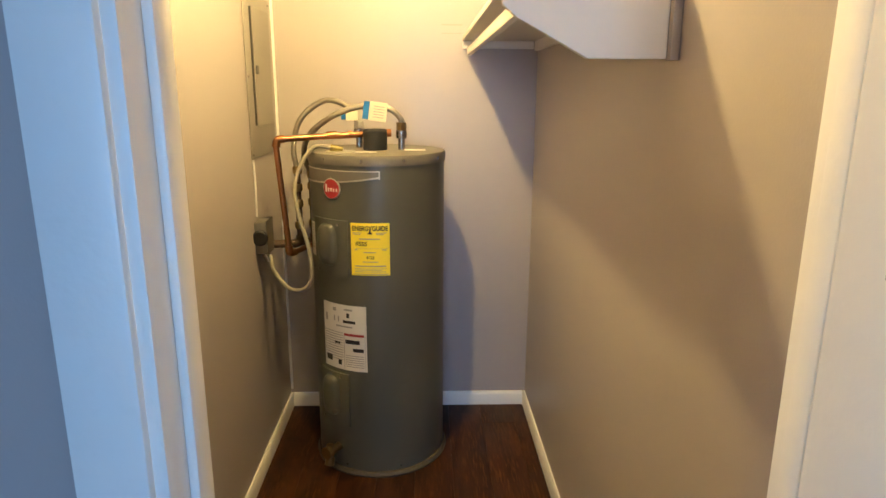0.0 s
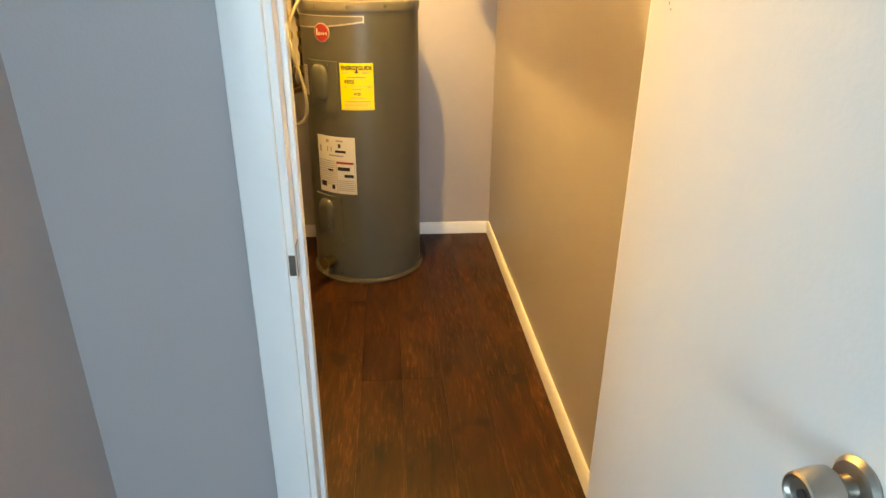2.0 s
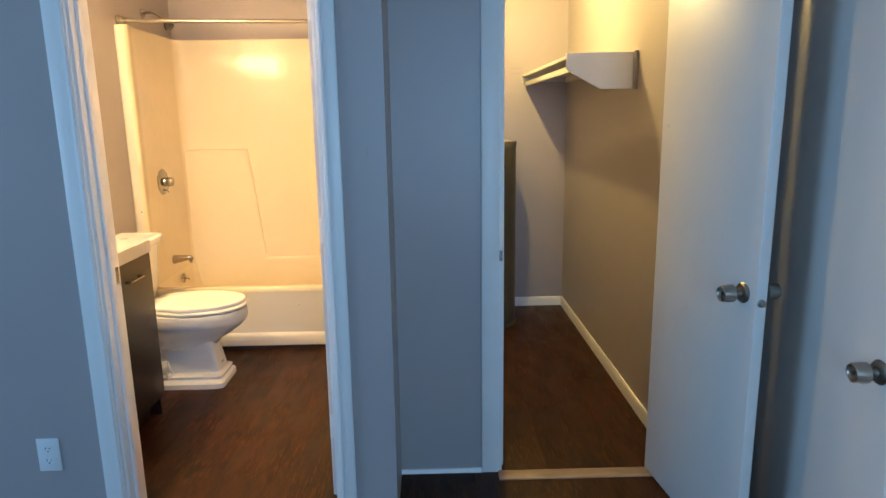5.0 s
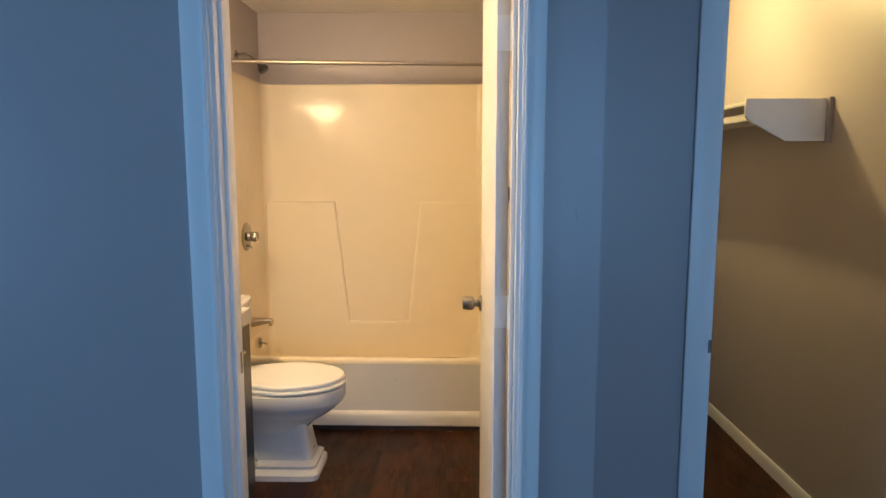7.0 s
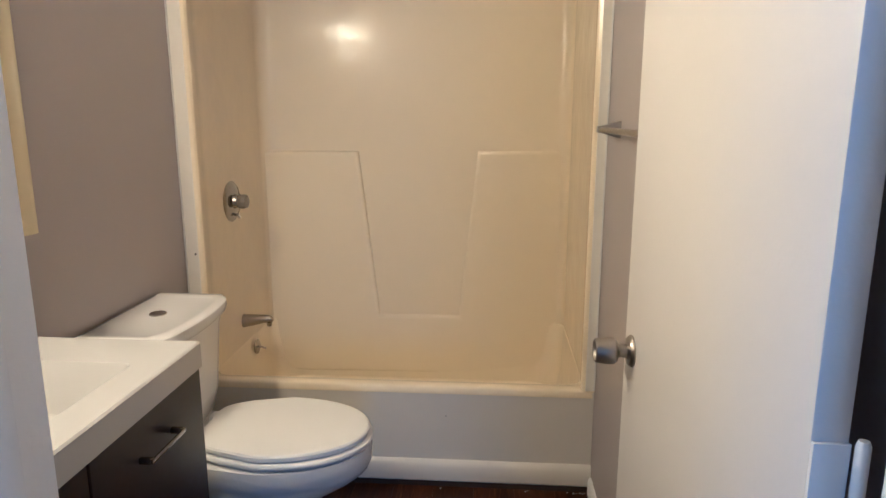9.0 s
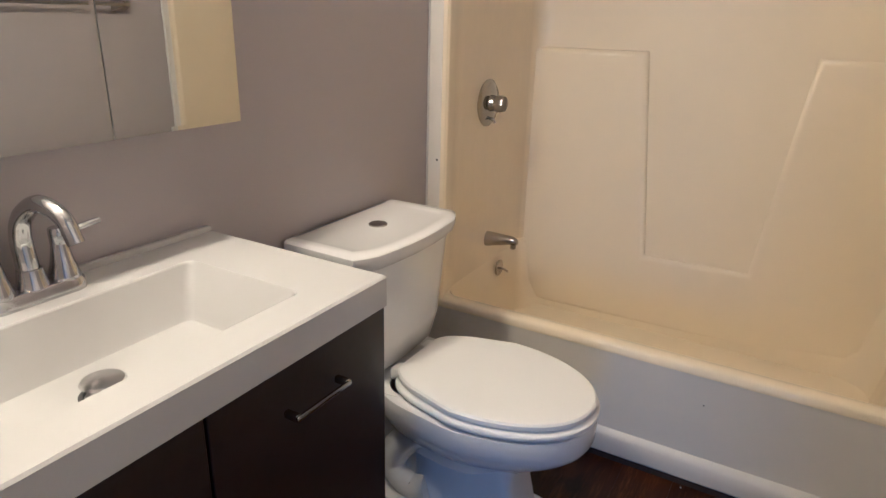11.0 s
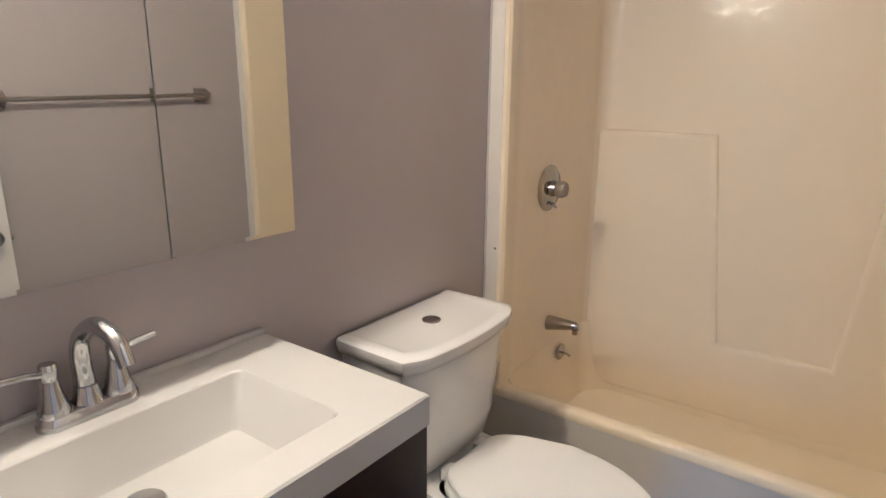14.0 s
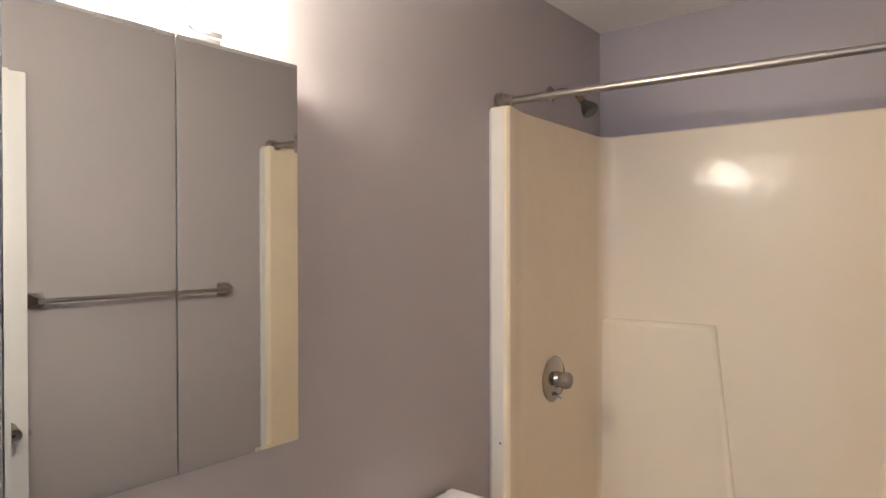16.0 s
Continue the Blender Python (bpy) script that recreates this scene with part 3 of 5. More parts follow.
    tube(bm, [(xw + 0.006, 2.464, 0.987), (xw + 0.028, 2.464, 0.985), (xw + 0.034, 2.466, 0.972)], 0.006, 10)
    part("diverter", bm, CHROME, valve)
    bm = bmesh.new()
    rings = []
    for dx, dz, ry, rz in ((0, 0, 0.026, 0.031), (0.02, 0.002, 0.026, 0.029), (0.07, 0.008, 0.022, 0.022), (0.11, 0.012, 0.019, 0.017), (0.130, 0.011, 0.016, 0.014), (0.138, 0.007, 0.010, 0.008)):
        rings.append([(xw - 0.004 + dx, 2.515 + ry * math.cos(2 * math.pi * k / 20), 0.505 + dz + rz * math.sin(2 * math.pi * k / 20)) for k in range(20)])
    loft(bm, rings)
    lathe(bm, [(0, -0.020), (0.011, -0.020), (0.012, -0.002), (0, -0.002)], (xw + 0.117, 2.515, 0.505), "z", 14)
    part("spout", bm, DULL_CHROME, t, "dull spotted chrome tub spout")
    bm = bmesh.new()
    lathe(bm, [(0, 0), (0.034, 0), (0.035, 0.003), (0.029, 0.008), (0, 0.010)], (x0 + 0.046, 2.615, 0.350), "x", 28)
    tube(bm, [(x0 + 0.050, 2.615, 0.350), (x0 + 0.070, 2.615, 0.348), (x0 + 0.090, 2.615, 0.340)], 0.005, 8)
    part("overflow_lever", bm, DULL_CHROME, t, "chrome overflow plate with lever")
    part("paint_chip", box(bmesh.new(), -0.990, -0.986, y0 + 0.0005, y0 + 0.0042, 0.284, 0.287), STEEL_DARK, t)
    # screw on the flange
    bm = bmesh.new()
    lathe(bm, [(0, -0.002), (0.004, -0.002), (0.003, 0.0), (0, 0.0005)], (x0 + 0.040, y0 - 0.0070, 0.895), "y", 10)
    part("screw", bm, STEEL_DARK, t)
    return t


bathtub()
bm = box(bmesh.new(), BX0, BX1 - 0.013, 2.0965, 2.128, 0.0005, 0.0245)
tagged(part("floor_gap", bm, DIRT), "dark open joint between floor and tub", "trim", "", "structure")
rng = random.Random(5)
bm = bmesh.new()
for k in range(12):
    cx = BX1 - 0.02 - abs(rng.gauss(0, 0.45)) if k > 8 else BX1 - 0.02 - rng.random() * 0.07
    if cx < BX0 + 0.55:
        continue
    r = 0.0015 + rng.random() * 0.002
    lathe(bm, [(0, 0), (r, 0), (r * 0.7, r * 0.5), (0, r * 0.7)], (cx, 2.076 + rng.random() * 0.009, 0.003), "z", 6)
tagged(part("caulk_crumbs", bm, CAULK), "crumbled white caulk along the tub foot", "caulk", "", "stuff")

# shower pipe and head
def shower():
    t = thing("shower", (BX0, 2.50, 2.05), "small chrome shower head on a bent wall arm", "shower")
    bm = bmesh.new()
    lathe(bm, [(0, 0), (0.030, 0), (0.031, 0.003), (0.022, 0.009), (0.012, 0.012), (0, 0.012)], (BX0 + 0.001, 2.50, 2.100), "x", 24)
    part("wall_flange", bm, DULL_CHROME, t)
    bm = bmesh.new()
    tube(bm, smooth_path([(BX0 + 0.004, 2.50, 2.100), (BX0 + 0.05, 2.50, 2.108), (BX0 + 0.09, 2.50, 2.098), (BX0 + 0.125, 2.50, 2.068)], 5), 0.0085, 12)
    part("arm", bm, DULL_CHROME, t)
    m = Matrix.Translation((BX0 + 0.122, 2.50, 2.072)) @ Matrix.Rotation(radians(142), 4, "Y")
    for nm, prof, mat in (("collar", [(0, 0), (0.0115, 0), (0.0125, 0.012), (0.0115, 0.024), (0, 0.024)], BRASS),
                          ("head", [(0, 0.022), (0.012, 0.022), (0.016, 0.034), (0.027, 0.050), (0.031, 0.064), (0.031, 0.074), (0.028, 0.077), (0, 0.077)], STEEL_DARK)):
        bm = bmesh.new()
        lathe(bm, prof, (0, 0, 0), "z", 24)
        bmesh.ops.transform(bm, matrix=m, verts=bm.verts)
        part(nm, bm, mat, t)
    return t


shower()


def curtain_rod():
    t = thing("shower_curtain_rod", (BX0, 2.165, 2.025), "brushed nickel tension rod over the tub", "curtain rod")
    y, z = 2.155, 2.010
    part("rod", tube(bmesh.new(), [(BX0 + 0.02, y, z), (-1.0, y, z - 0.014)], 0.0125, 16), NICKEL, t)
    part("inner_rod", tube(bmesh.new(), [(-1.0, y, z - 0.014), (BX1 - 0.02, y, z - 0.022)], 0.0108, 16), NICKEL, t)
    for xw, s, zz in ((BX0 + 0.001, 1, z), (BX1 - 0.001, -1, z - 0.022)):
        bm = bmesh.new()
        lathe(bm, [(0, 0), (0.033, 0), (0.033, s * 0.012), (0.028, s * 0.015), (0.027, s * 0.028), (0.021, s * 0.032), (0.019, s * 0.052), (0.0135, s * 0.055), (0, s * 0.055)], (xw, y, zz), "x", 28)
        part("end_cap", bm, NICKEL, t, "stepped brushed nickel end cap")
    return t


curtain_rod()

# towel bar on the wall behind the door
def towel_bar():
    t = thing("towel_bar", (BX1, 1.5, 1.36), "brushed nickel towel bar with square posts on the wall", "towel bar")
    z, x = 1.347, BX1 - 0.058
    for y in (1.215, 1.905):
        bm = bmesh.new()
        loft(bm, [[(BX1 - 0.001, y - 0.026, z - 0.026), (BX1 - 0.001, y + 0.026, z - 0.026), (BX1 - 0.001, y + 0.026, z + 0.026), (BX1 - 0.001, y - 0.026, z + 0.026)],
                  [(BX1 - 0.008, y - 0.024, z - 0.024), (BX1 - 0.008, y + 0.024, z - 0.024), (BX1 - 0.008, y + 0.024, z + 0.024), (BX1 - 0.008, y - 0.024, z + 0.024)],
                  [(x + 0.004, y - 0.013, z - 0.010), (x + 0.004, y + 0.013, z - 0.010), (x + 0.004, y + 0.013, z + 0.012), (x + 0.004, y - 0.013, z + 0.012)],
                  [(x - 0.010, y - 0.011, z - 0.008), (x - 0.010, y + 0.011, z - 0.008), (x - 0.010, y + 0.011, z + 0.010), (x - 0.010, y - 0.011, z + 0.010)]])
        part("post", bm, NICKEL, t)
    part("bar", tube(bmesh.new(), [(x, 1.215, z), (x, 1.905, z)], 0.008, 12), NICKEL, t)
    return t


towel_bar()

# ---- toilet ----


def egg(xb, xf, hw, yc, z, n=52, back=0.80, sq=2.0):
    """Elongated seat outline: straight back edge, widest behind the middle, rounded tip."""
    out = []
    xm = xb + (xf - xb) * 0.42
    for k in range(n):
        a = 2 * math.pi * k / n
        c, s = math.cos(a), math.sin(a)
        if c >= -1e-9:
            px, w = xm + (xf - xm) * abs(c) ** (2 / sq), hw * math.copysign(abs(s) ** (2 / 2.15), s)
        else:
            d = abs(c) ** (2 / 8.0)
            px, w = xm - (xm - xb) * d, hw * math.copysign(abs(s) ** (2 / 8.0), s) * (1 - (1 - back) * d ** 1.5)
        out.append((px, yc + w, z))
    return out


def sup(x0, x1, hw, yc, z, n=36, e=4.0):
    xc, a = (x0 + x1) / 2, (x1 - x0) / 2
    return [(xc + a * math.copysign(abs(math.cos(2 * math.pi * k / n)) ** (2 / e), math.cos(2 * math.pi * k / n)),
             yc + hw * math.copysign(abs(math.sin(2 * math.pi * k / n)) ** (2 / e), math.sin(2 * math.pi * k / n)), z) for k in range(n)]


def toilet():
    yc = 1.650
    t = thing("toilet", (-1.6, yc, 0), "white porcelain toilet with closed lid beside the vanity", "toilet")
    # bowl: pedestal flaring into the rim
    bm = bmesh.new()
    loft(bm, [egg(-1.68, -1.37, 0.085, yc, 0.20), egg(-1.69, -1.33, 0.105, yc, 0.245), egg(-1.70, -1.270, 0.142, yc, 0.280), egg(-1.71, -1.215, 0.180, yc, 0.322),
              egg(-1.715, -1.192, 0.196, yc, 0.345), egg(-1.715, -1.184, 0.205, yc, 0.362), egg(-1.715, -1.183, 0.208, yc, 0.405), egg(-1.715, -1.186, 0.206, yc, 0.418), egg(-1.71, -1.20, 0.17, yc, 0.421)])
    bowl = part("bowl", bm, PORCELAIN, t, sharp=60)
    bm = bmesh.new()
    loft(bm, [sup(-1.66, -1.325, 0.088, yc, 0.05, e=8), sup(-1.66, -1.335, 0.084, yc, 0.07, e=8), sup(-1.66, -1.362, 0.078, yc, 0.20, e=7), sup(-1.66, -1.365, 0.082, yc, 0.27, e=4)])
    part("pedestal", bm, PORCELAIN, t, sharp=45)
    bm = bmesh.new()
    loft(bm, [sup(-1.86, -1.296, 0.140, yc - 0.020, 0.0, e=12), sup(-1.86, -1.296, 0.140, yc - 0.020, 0.026, e=12), sup(-1.86, -1.303, 0.122, yc - 0.012, 0.036, e=12), sup(-1.86, -1.313, 0.112, yc - 0.012, 0.042, e=12), sup(-1.86, -1.310, 0.118, yc - 0.012, 0.058, e=12), sup(-1.85, -1.324, 0.10, yc - 0.012, 0.068, e=12)])
    part("foot", bm, PORCELAIN, t, sharp=40)
    # trapway bulges at the sides
    for s in (-1, 1):
        pts = smooth_path([(-1.56, yc + s * 0.062, 0.30), (-1.66, yc + s * 0.070, 0.25), (-1.72, yc + s * 0.072, 0.15), (-1.66, yc + s * 0.070, 0.085), (-1.60, yc + s * 0.066, 0.10)], 6)
        part("trapway", tube(bmesh.new(), pts, 0.045, 14), PORCELAIN, t, sharp=60)
        bm = bmesh.new()
        lathe(bm, [(0, 0), (0.016, 0), (0.015, 0.022), (0.010, 0.028), (0, 0.029)], (-1.60, yc + s * 0.118, 0.050), "z", 14)
        part("bolt_cap", bm, SEAT_PLASTIC, t)
    bm = bmesh.new()
    loft(bm, [sup(-1.87, -1.60, 0.075, yc, 0.05, e=5), sup(-1.89, -1.62, 0.080, yc, 0.28, e=5), sup(-1.935, -1.62, 0.145, yc, 0.37, e=5), sup(-1.935, -1.60, 0.165, yc, 0.405, e=6), sup(-1.93, -1.605, 0.162, yc, 0.421, e=6)])
    part("tank_deck", bm, PORCELAIN, t, sharp=60)
    # seat and lid
    bm = bmesh.new()
    loft(bm, [egg(-1.685, -1.187, 0.198, yc, 0.423, back=0.66), egg(-1.69, -1.181, 0.204, yc, 0.428, back=0.66), egg(-1.69, -1.181, 0.204, yc, 0.438, back=0.66), egg(-1.685, -1.187, 0.198, yc, 0.443, back=0.66)])
    part("seat", bm, SEAT_PLASTIC, t, sharp=50)
    bm = bmesh.new()
    loft(bm, [egg(-1.685, -1.196, 0.191, yc, 0.446, back=0.62), egg(-1.69, -1.190, 0.196, yc, 0.450, back=0.62), egg(-1.69, -1.190, 0.196, yc, 0.461, back=0.62), egg(-1.686, -1.195, 0.191, yc, 0.466, back=0.62), egg(-1.680, -1.203, 0.183, yc, 0.4675, back=0.62), egg(-1.672, -1.220, 0.164, yc, 0.4682, back=0.62), egg(-1.660, -1.236, 0.150, yc, 0.4682, back=0.62)])
    part("lid", bm, SEAT_PLASTIC, t, sharp=30)
    for s in (-1, 1):
        part("hinge", box(bmesh.new(), -1.715, -1.680, yc + s * 0.075 - 0.022, yc + s * 0.075 + 0.022, 0.421, 0.455, 0.006), SEAT_PLASTIC, t)
    # tank: tapering, with a slightly bowed front and a stepped lid
    def tank_ring(x1, hw, z, bow):
        out = []
        for k in range(17):
            u = -1 + k / 8
            out.append((x1 + bow * (1 - u * u) - 0.020 * max(0, abs(u) - 0.8) / 0.2, yc + u * hw, z))
        return out + [(-1.932, yc + hw * 0.985, z), (-1.932, yc - hw * 0.985, z)]
    bm = bmesh.new()
    loft(bm, [tank_ring(-1.765, 0.175, 0.421, 0.015), tank_ring(-1.745, 0.192, 0.445, 0.02), tank_ring(-1.730, 0.204, 0.52, 0.022), tank_ring(-1.716, 0.219, 0.735, 0.024), tank_ring(-1.710, 0.224, 0.764, 0.024)])
    tank = part("tank", bm, PORCELAIN, t, sharp=50)
    bm = bmesh.new()
    loft(bm, [tank_ring(-1.704, 0.228, 0.764, 0.025), tank_ring(-1.700, 0.233, 0.770, 0.026), tank_ring(-1.696, 0.240, 0.791, 0.028), tank_ring(-1.697, 0.239, 0.802, 0.028), tank_ring(-1.704, 0.232, 0.808, 0.027), tank_ring(-1.722, 0.205, 0.809, 0.024), tank_ring(-1.730, 0.198, 0.806, 0.022)])
    lid = part("tank_lid", bm, PORCELAIN, t, sharp=35)
    bm = bmesh.new()
    lathe(bm, [(0, 0), (0.025, 0), (0.025, 0.004), (0.022, 0.006), (0.0, 0.0065)], (-1.822, yc + 0.005, 0.805), "z", 28)
    part("flush_button", bm, DULL_CHROME, lid, "round chrome flush button")
    part("maker_mark", box(bmesh.new(), -1.350, -1.3395, yc - 0.014, yc + 0.014, 0.094, 0.106), PAPER_GREY, t)
    return t


toilet()

# ---- vanity ----
VY0, VY1, VX1, VZ = 0.445, 1.204, -1.477, 0.893


def vanity_cabinet():
    t = thing("vanity_cabinet", (-1.7, 0.83, 0), "espresso wood vanity cabinet with two doors", "cabinet")
    xf = VX1 - 0.012
    bm = bmesh.new()
    box(bm, BX0 + 0.003, xf - 0.020, VY0 + 0.004, VY0 + 0.020, 0.0, VZ - 0.060, 0.001, 1)
    box(bm, BX0 + 0.003, xf - 0.020, VY1 - 0.006, VY1 + 0.010, 0.0, VZ - 0.060, 0.001, 1)
    box(bm, BX0 + 0.003, xf - 0.020, VY0 + 0.021, VY1 - 0.007, 0.10, 0.116)
    box(bm, BX0 + 0.003, BX0 + 0.012, VY0 + 0.021, VY1 - 0.007, 0.117, VZ - 0.060)
    box(bm, xf - 0.09, xf - 0.075, VY0 + 0.021, VY1 - 0.007, 0.0, 0.099)
    part("body", bm, ESPRESSO, t)
    mid = 0.800
    for y0, y1, ha, hb in ((VY0 + 0.006, mid - 0.0025, 0.560, 0.687), (mid + 0.0025, VY1 + 0.008, 0.942, 1.075)):
        d = part("door", box(bmesh.new(), xf - 0.019, xf, y0, y1, 0.105, VZ - 0.066, 0.0015, 1), ESPRESSO, t)
        z = 0.745
        bm = bmesh.new()
        box(bm, xf + 0.024, xf + 0.029, ha, hb, z - 0.0045, z + 0.0045, 0.0015)
        for yy in (ha, hb - 0.011):
            box(bm, xf - 0.001, xf + 0.026, yy, yy + 0.011, z - 0.006, z + 0.006, 0.002)
        part("handle", bm, PLATE_CHROME, d, "slim chrome bar handle")
    return t


vanity_cabinet()


def vanity_top():
    t = thing("sink", (-1.7, 0.83, VZ - 0.06), "white cast vanity top with rectangular basin", "sink")
    x0, x1, y0, y1 = BX0 + 0.002, VX1, VY0, VY1
    o = lambda i, z, r: [(px, py, z) for px, py in rounded(x0 + i * 0.3, x1 - i, y0 + i, y1 - i, r, 3)]
    b = lambda ix0, ix1, iy, z, r: [(px, py, z) for px, py in rounded(x0 + ix0, x1 - ix1, 0.828 - iy, 0.828 + iy, r, 3)]
    bm = bmesh.new()
    loft(bm, [o(0.0, VZ - 0.060, 0.003), o(0, VZ - 0.004, 0.003), o(0.0035, VZ, 0.004), b(0.116, 0.075, 0.236, VZ, 0.018), b(0.119, 0.078, 0.233, VZ - 0.003, 0.018),
              b(0.140, 0.092, 0.202, VZ - 0.092, 0.016), b(0.146, 0.098, 0.196, VZ - 0.100, 0.016), b(0.156, 0.108, 0.186, VZ - 0.103, 0.016), b(0.215, 0.16, 0.12, VZ - 0.106, 0.03)], cap0=False)
    part("slab", bm, BASIN, t, sharp=30)
    part("back_lip", box(bmesh.new(), x0, x0 + 0.016, y0 + 0.002, y1 - 0.002, VZ - 0.004, VZ + 0.011, 0.003), BASIN, t)
    # drain ring, coloured dark to stand in for the shade beneath the stopper
    bm = bmesh.new()
    lathe(bm, [(0, -0.002), (0.036, -0.002), (0.037, 0.001), (0.030, 0.003), (0.028, -0.001), (0, -0.001)], (-1.706, 0.796, VZ - 0.1055), "z", 28)
    part("drain_ring_shade", bm, STEEL_DARK, t)
    bm = bmesh.new()
    lathe(bm, [(0, 0), (0.014, 0), (0.014, 0.016), (0.031, 0.019), (0.033, 0.021), (0.030, 0.0245), (0.012, 0.0265), (0, 0.027)], (-1.706, 0.796, VZ - 0.1045), "z", 28)
    part("stopper", bm, BAR_CHROME, t, "chrome pop-up stopper")
    return t


vanity_top()


def faucet():
    yc, x, z = 0.812, -1.885, VZ
    t = thing("faucet", (x, yc, z), "chrome two-handle gooseneck faucet on the vanity", "faucet")
    bm = bmesh.new()
    loft(bm, [[(px, py, z + h) for px, py in rounded(x - 0.027 + k, x + 0.027 - k, yc - 0.082 + k, yc + 0.082 - k, 0.0265 - k, 6)] for h, k in ((0, 0), (0.016, 0.001), (0.022, 0.005), (0.024, 0.010))])
    part("base", bm, CHROME, t)
    bm = bmesh.new()
    ctrl = [(x, yc, z + 0.02), (x - 0.004, yc, z + 0.06), (x - 0.006, yc, z + 0.105), (x + 0.010, yc + 0.002, z + 0.140), (x + 0.050, yc + 0.008, z + 0.163), (x + 0.094, yc + 0.014, z + 0.148), (x + 0.114, yc + 0.017, z + 0.110)]
    pts = smooth_path(ctrl, 6)
    tube(bm, pts, 0.0175, 16, 0.0125)
    lathe(bm, [(0, 0), (0.025, 0), (0.022, 0.010), (0.0185, 0.03), (0, 0.03)], (x, yc, z + 0.022), "z", 24)
    part("spout", bm, CHROME, t, sharp=60)
    for s in (-1, 1):
        yy = yc + s * 0.052
        bm = bmesh.new()
        lathe(bm, [(0, 0), (0.025, 0), (0.0245, 0.006), (0.018, 0.028), (0.0135, 0.052), (0.0125, 0.058), (0.0135, 0.060), (0.0135, 0.082), (0.012, 0.085), (0, 0.085)], (x, yy, z + 0.021), "z", 24)
        h = part("handle_post", bm, CHROME, t)
        bm = bmesh.new()
        tube(bm, [(x, yy + s * 0.008, z + 0.090), (x + 0.004, yy + s * 0.035, z + 0.098), (x + 0.008, yy + s * 0.068, z + 0.103)], 0.0065, 12, 0.0055)
        part("lever", bm, CHROME, h)
    return t


faucet()

# ---- mirror cabinet and lights ----


def mirror_cabinet():
    t = thing("mirror_cabinet", (BX0, 0.83, 1.127), "three-door mirrored medicine cabinet on the wall", "mirror cabinet")
    z0, z1, xf = 1.128, 1.918, -1.852
    ys = (0.426, 0.696, 0.965, 1.235)
    part("case", box(bmesh.new(), BX0 + 0.001, xf - 0.018, ys[0] + 0.004, ys[3] - 0.004, z0 + 0.004, z1 - 0.004, 0.002), CABINET_WHITE, t)
    for a, b in zip(ys, ys[1:]):
        a, b = a + 0.0015, b - 0.0015
        d = part("door", box(bmesh.new(), xf - 0.017, xf - 0.005, a, b, z0, z1), CABINET_WHITE, t)
        bv = 0.008
        lo = [(xf - 0.0045, a, z0), (xf - 0.0045, b, z0), (xf - 0.0045, b, z1), (xf - 0.0045, a, z1)]
        mid = [(xf - 0.0003, y, z) for y, z in ((a, z0), (b, z0), (b, z1), (a, z1))]
        hi = [(xf, y, z) for y, z in ((a + bv, z0 + bv), (b - bv, z0 + bv), (b - bv, z1 - bv), (a + bv, z1 - bv))]
        pane = loft(bmesh.new(), [lo, mid, hi])
        ajar = 0.8 if b > ys[2] + 0.1 else 0.2 if b > ys[1] + 0.1 else 0.0   # the doors stand a hair open
        pivot = Matrix.Translation((xf, a, 0))
        bmesh.ops.transform(pane, matrix=pivot @ Matrix.Rotation(radians(-ajar), 4, "Z") @ pivot.inverted(), verts=pane.verts)
        part("mirror_pane", pane, MIRROR, d, "silvered mirror with bevelled sides", sharp=1)
    return t


mirror_cabinet()


def light_bar():
    t = thing("vanity_light_bar", (BX0, 0.83, 1.97), "chrome vanity light bar with round lit bulbs", "light fixture")
    z0, z1 = 1.932, 2.052
    y0, y1 = 0.500, 1.100
    steps = [(0.001, z0), (0.012, z0), (0.014, z0 + 0.004), (0.016, z0 + 0.008), (0.022, z0 + 0.010), (0.024, z0 + 0.018), (0.030, z0 + 0.020), (0.032, z0 + 0.030), (0.038, z0 + 0.034)]
    prof = [(BX0 + d, z) for d, z in steps] + [(BX0 + d, z0 + z1 - z) for d, z in reversed(steps)]
    part("back_plate", prism(bmesh.new(), [(px, pz) for px, pz in prof], "y", y0, y1), BAR_CHROME, t, "ribbed chrome back plate", sharp=20)
    for k in range(4):
        y = 0.815 + (k - 1.5) * 0.155
        bm = bmesh.new()
        lathe(bm, [(0, 0), (0.034, 0), (0.034, 0.006), (0.026, 0.012), (0.022, 0.046), (0, 0.046)], (BX0 + 0.038, y, 1.985), "x", 24)
        s = part("socket_cup", bm, BAR_CHROME, t)
        bm = bmesh.new()
        bmesh.ops.create_uvsphere(bm, u_segments=24, v_segments=16, radius=0.0465, matrix=Matrix.Translation((BX0 + 0.128, y, 1.985)))
        part("bulb", bm, BULB, s, "lit round white bulb", sharp=180)
    return t


light_bar()


def closet_light():
    t = thing("closet_ceiling_light", (0.18, 1.88, H), "plain ceiling lampholder with a lit bulb", "light fixture")
    bm = bmesh.new()
    lathe(bm, [(0, 0), (0.055, 0), (0.055, -0.012), (0.030, -0.030), (0.022, -0.045), (0, -0.045)], (0.18, 1.88, H - 0.0005), "z", 28)
    part("lampholder", bm, SEAT_PLASTIC, t)
    bm = bmesh.new()
    lathe(bm, [(0, -0.045), (0.014, -0.045), (0.016, -0.062), (0.028, -0.085), (0.031, -0.105), (0.025, -0.127), (0.012, -0.138), (0, -0.140)], (0.18, 1.88, H), "z", 20)
    part("bulb", bm, CLOSET_BULB, t, "lit bulb", sharp=180)
    return t


closet_light()

# ---- water heater ----
HC, HR, HT = (0.177, 2.595), 0.263, 1.270


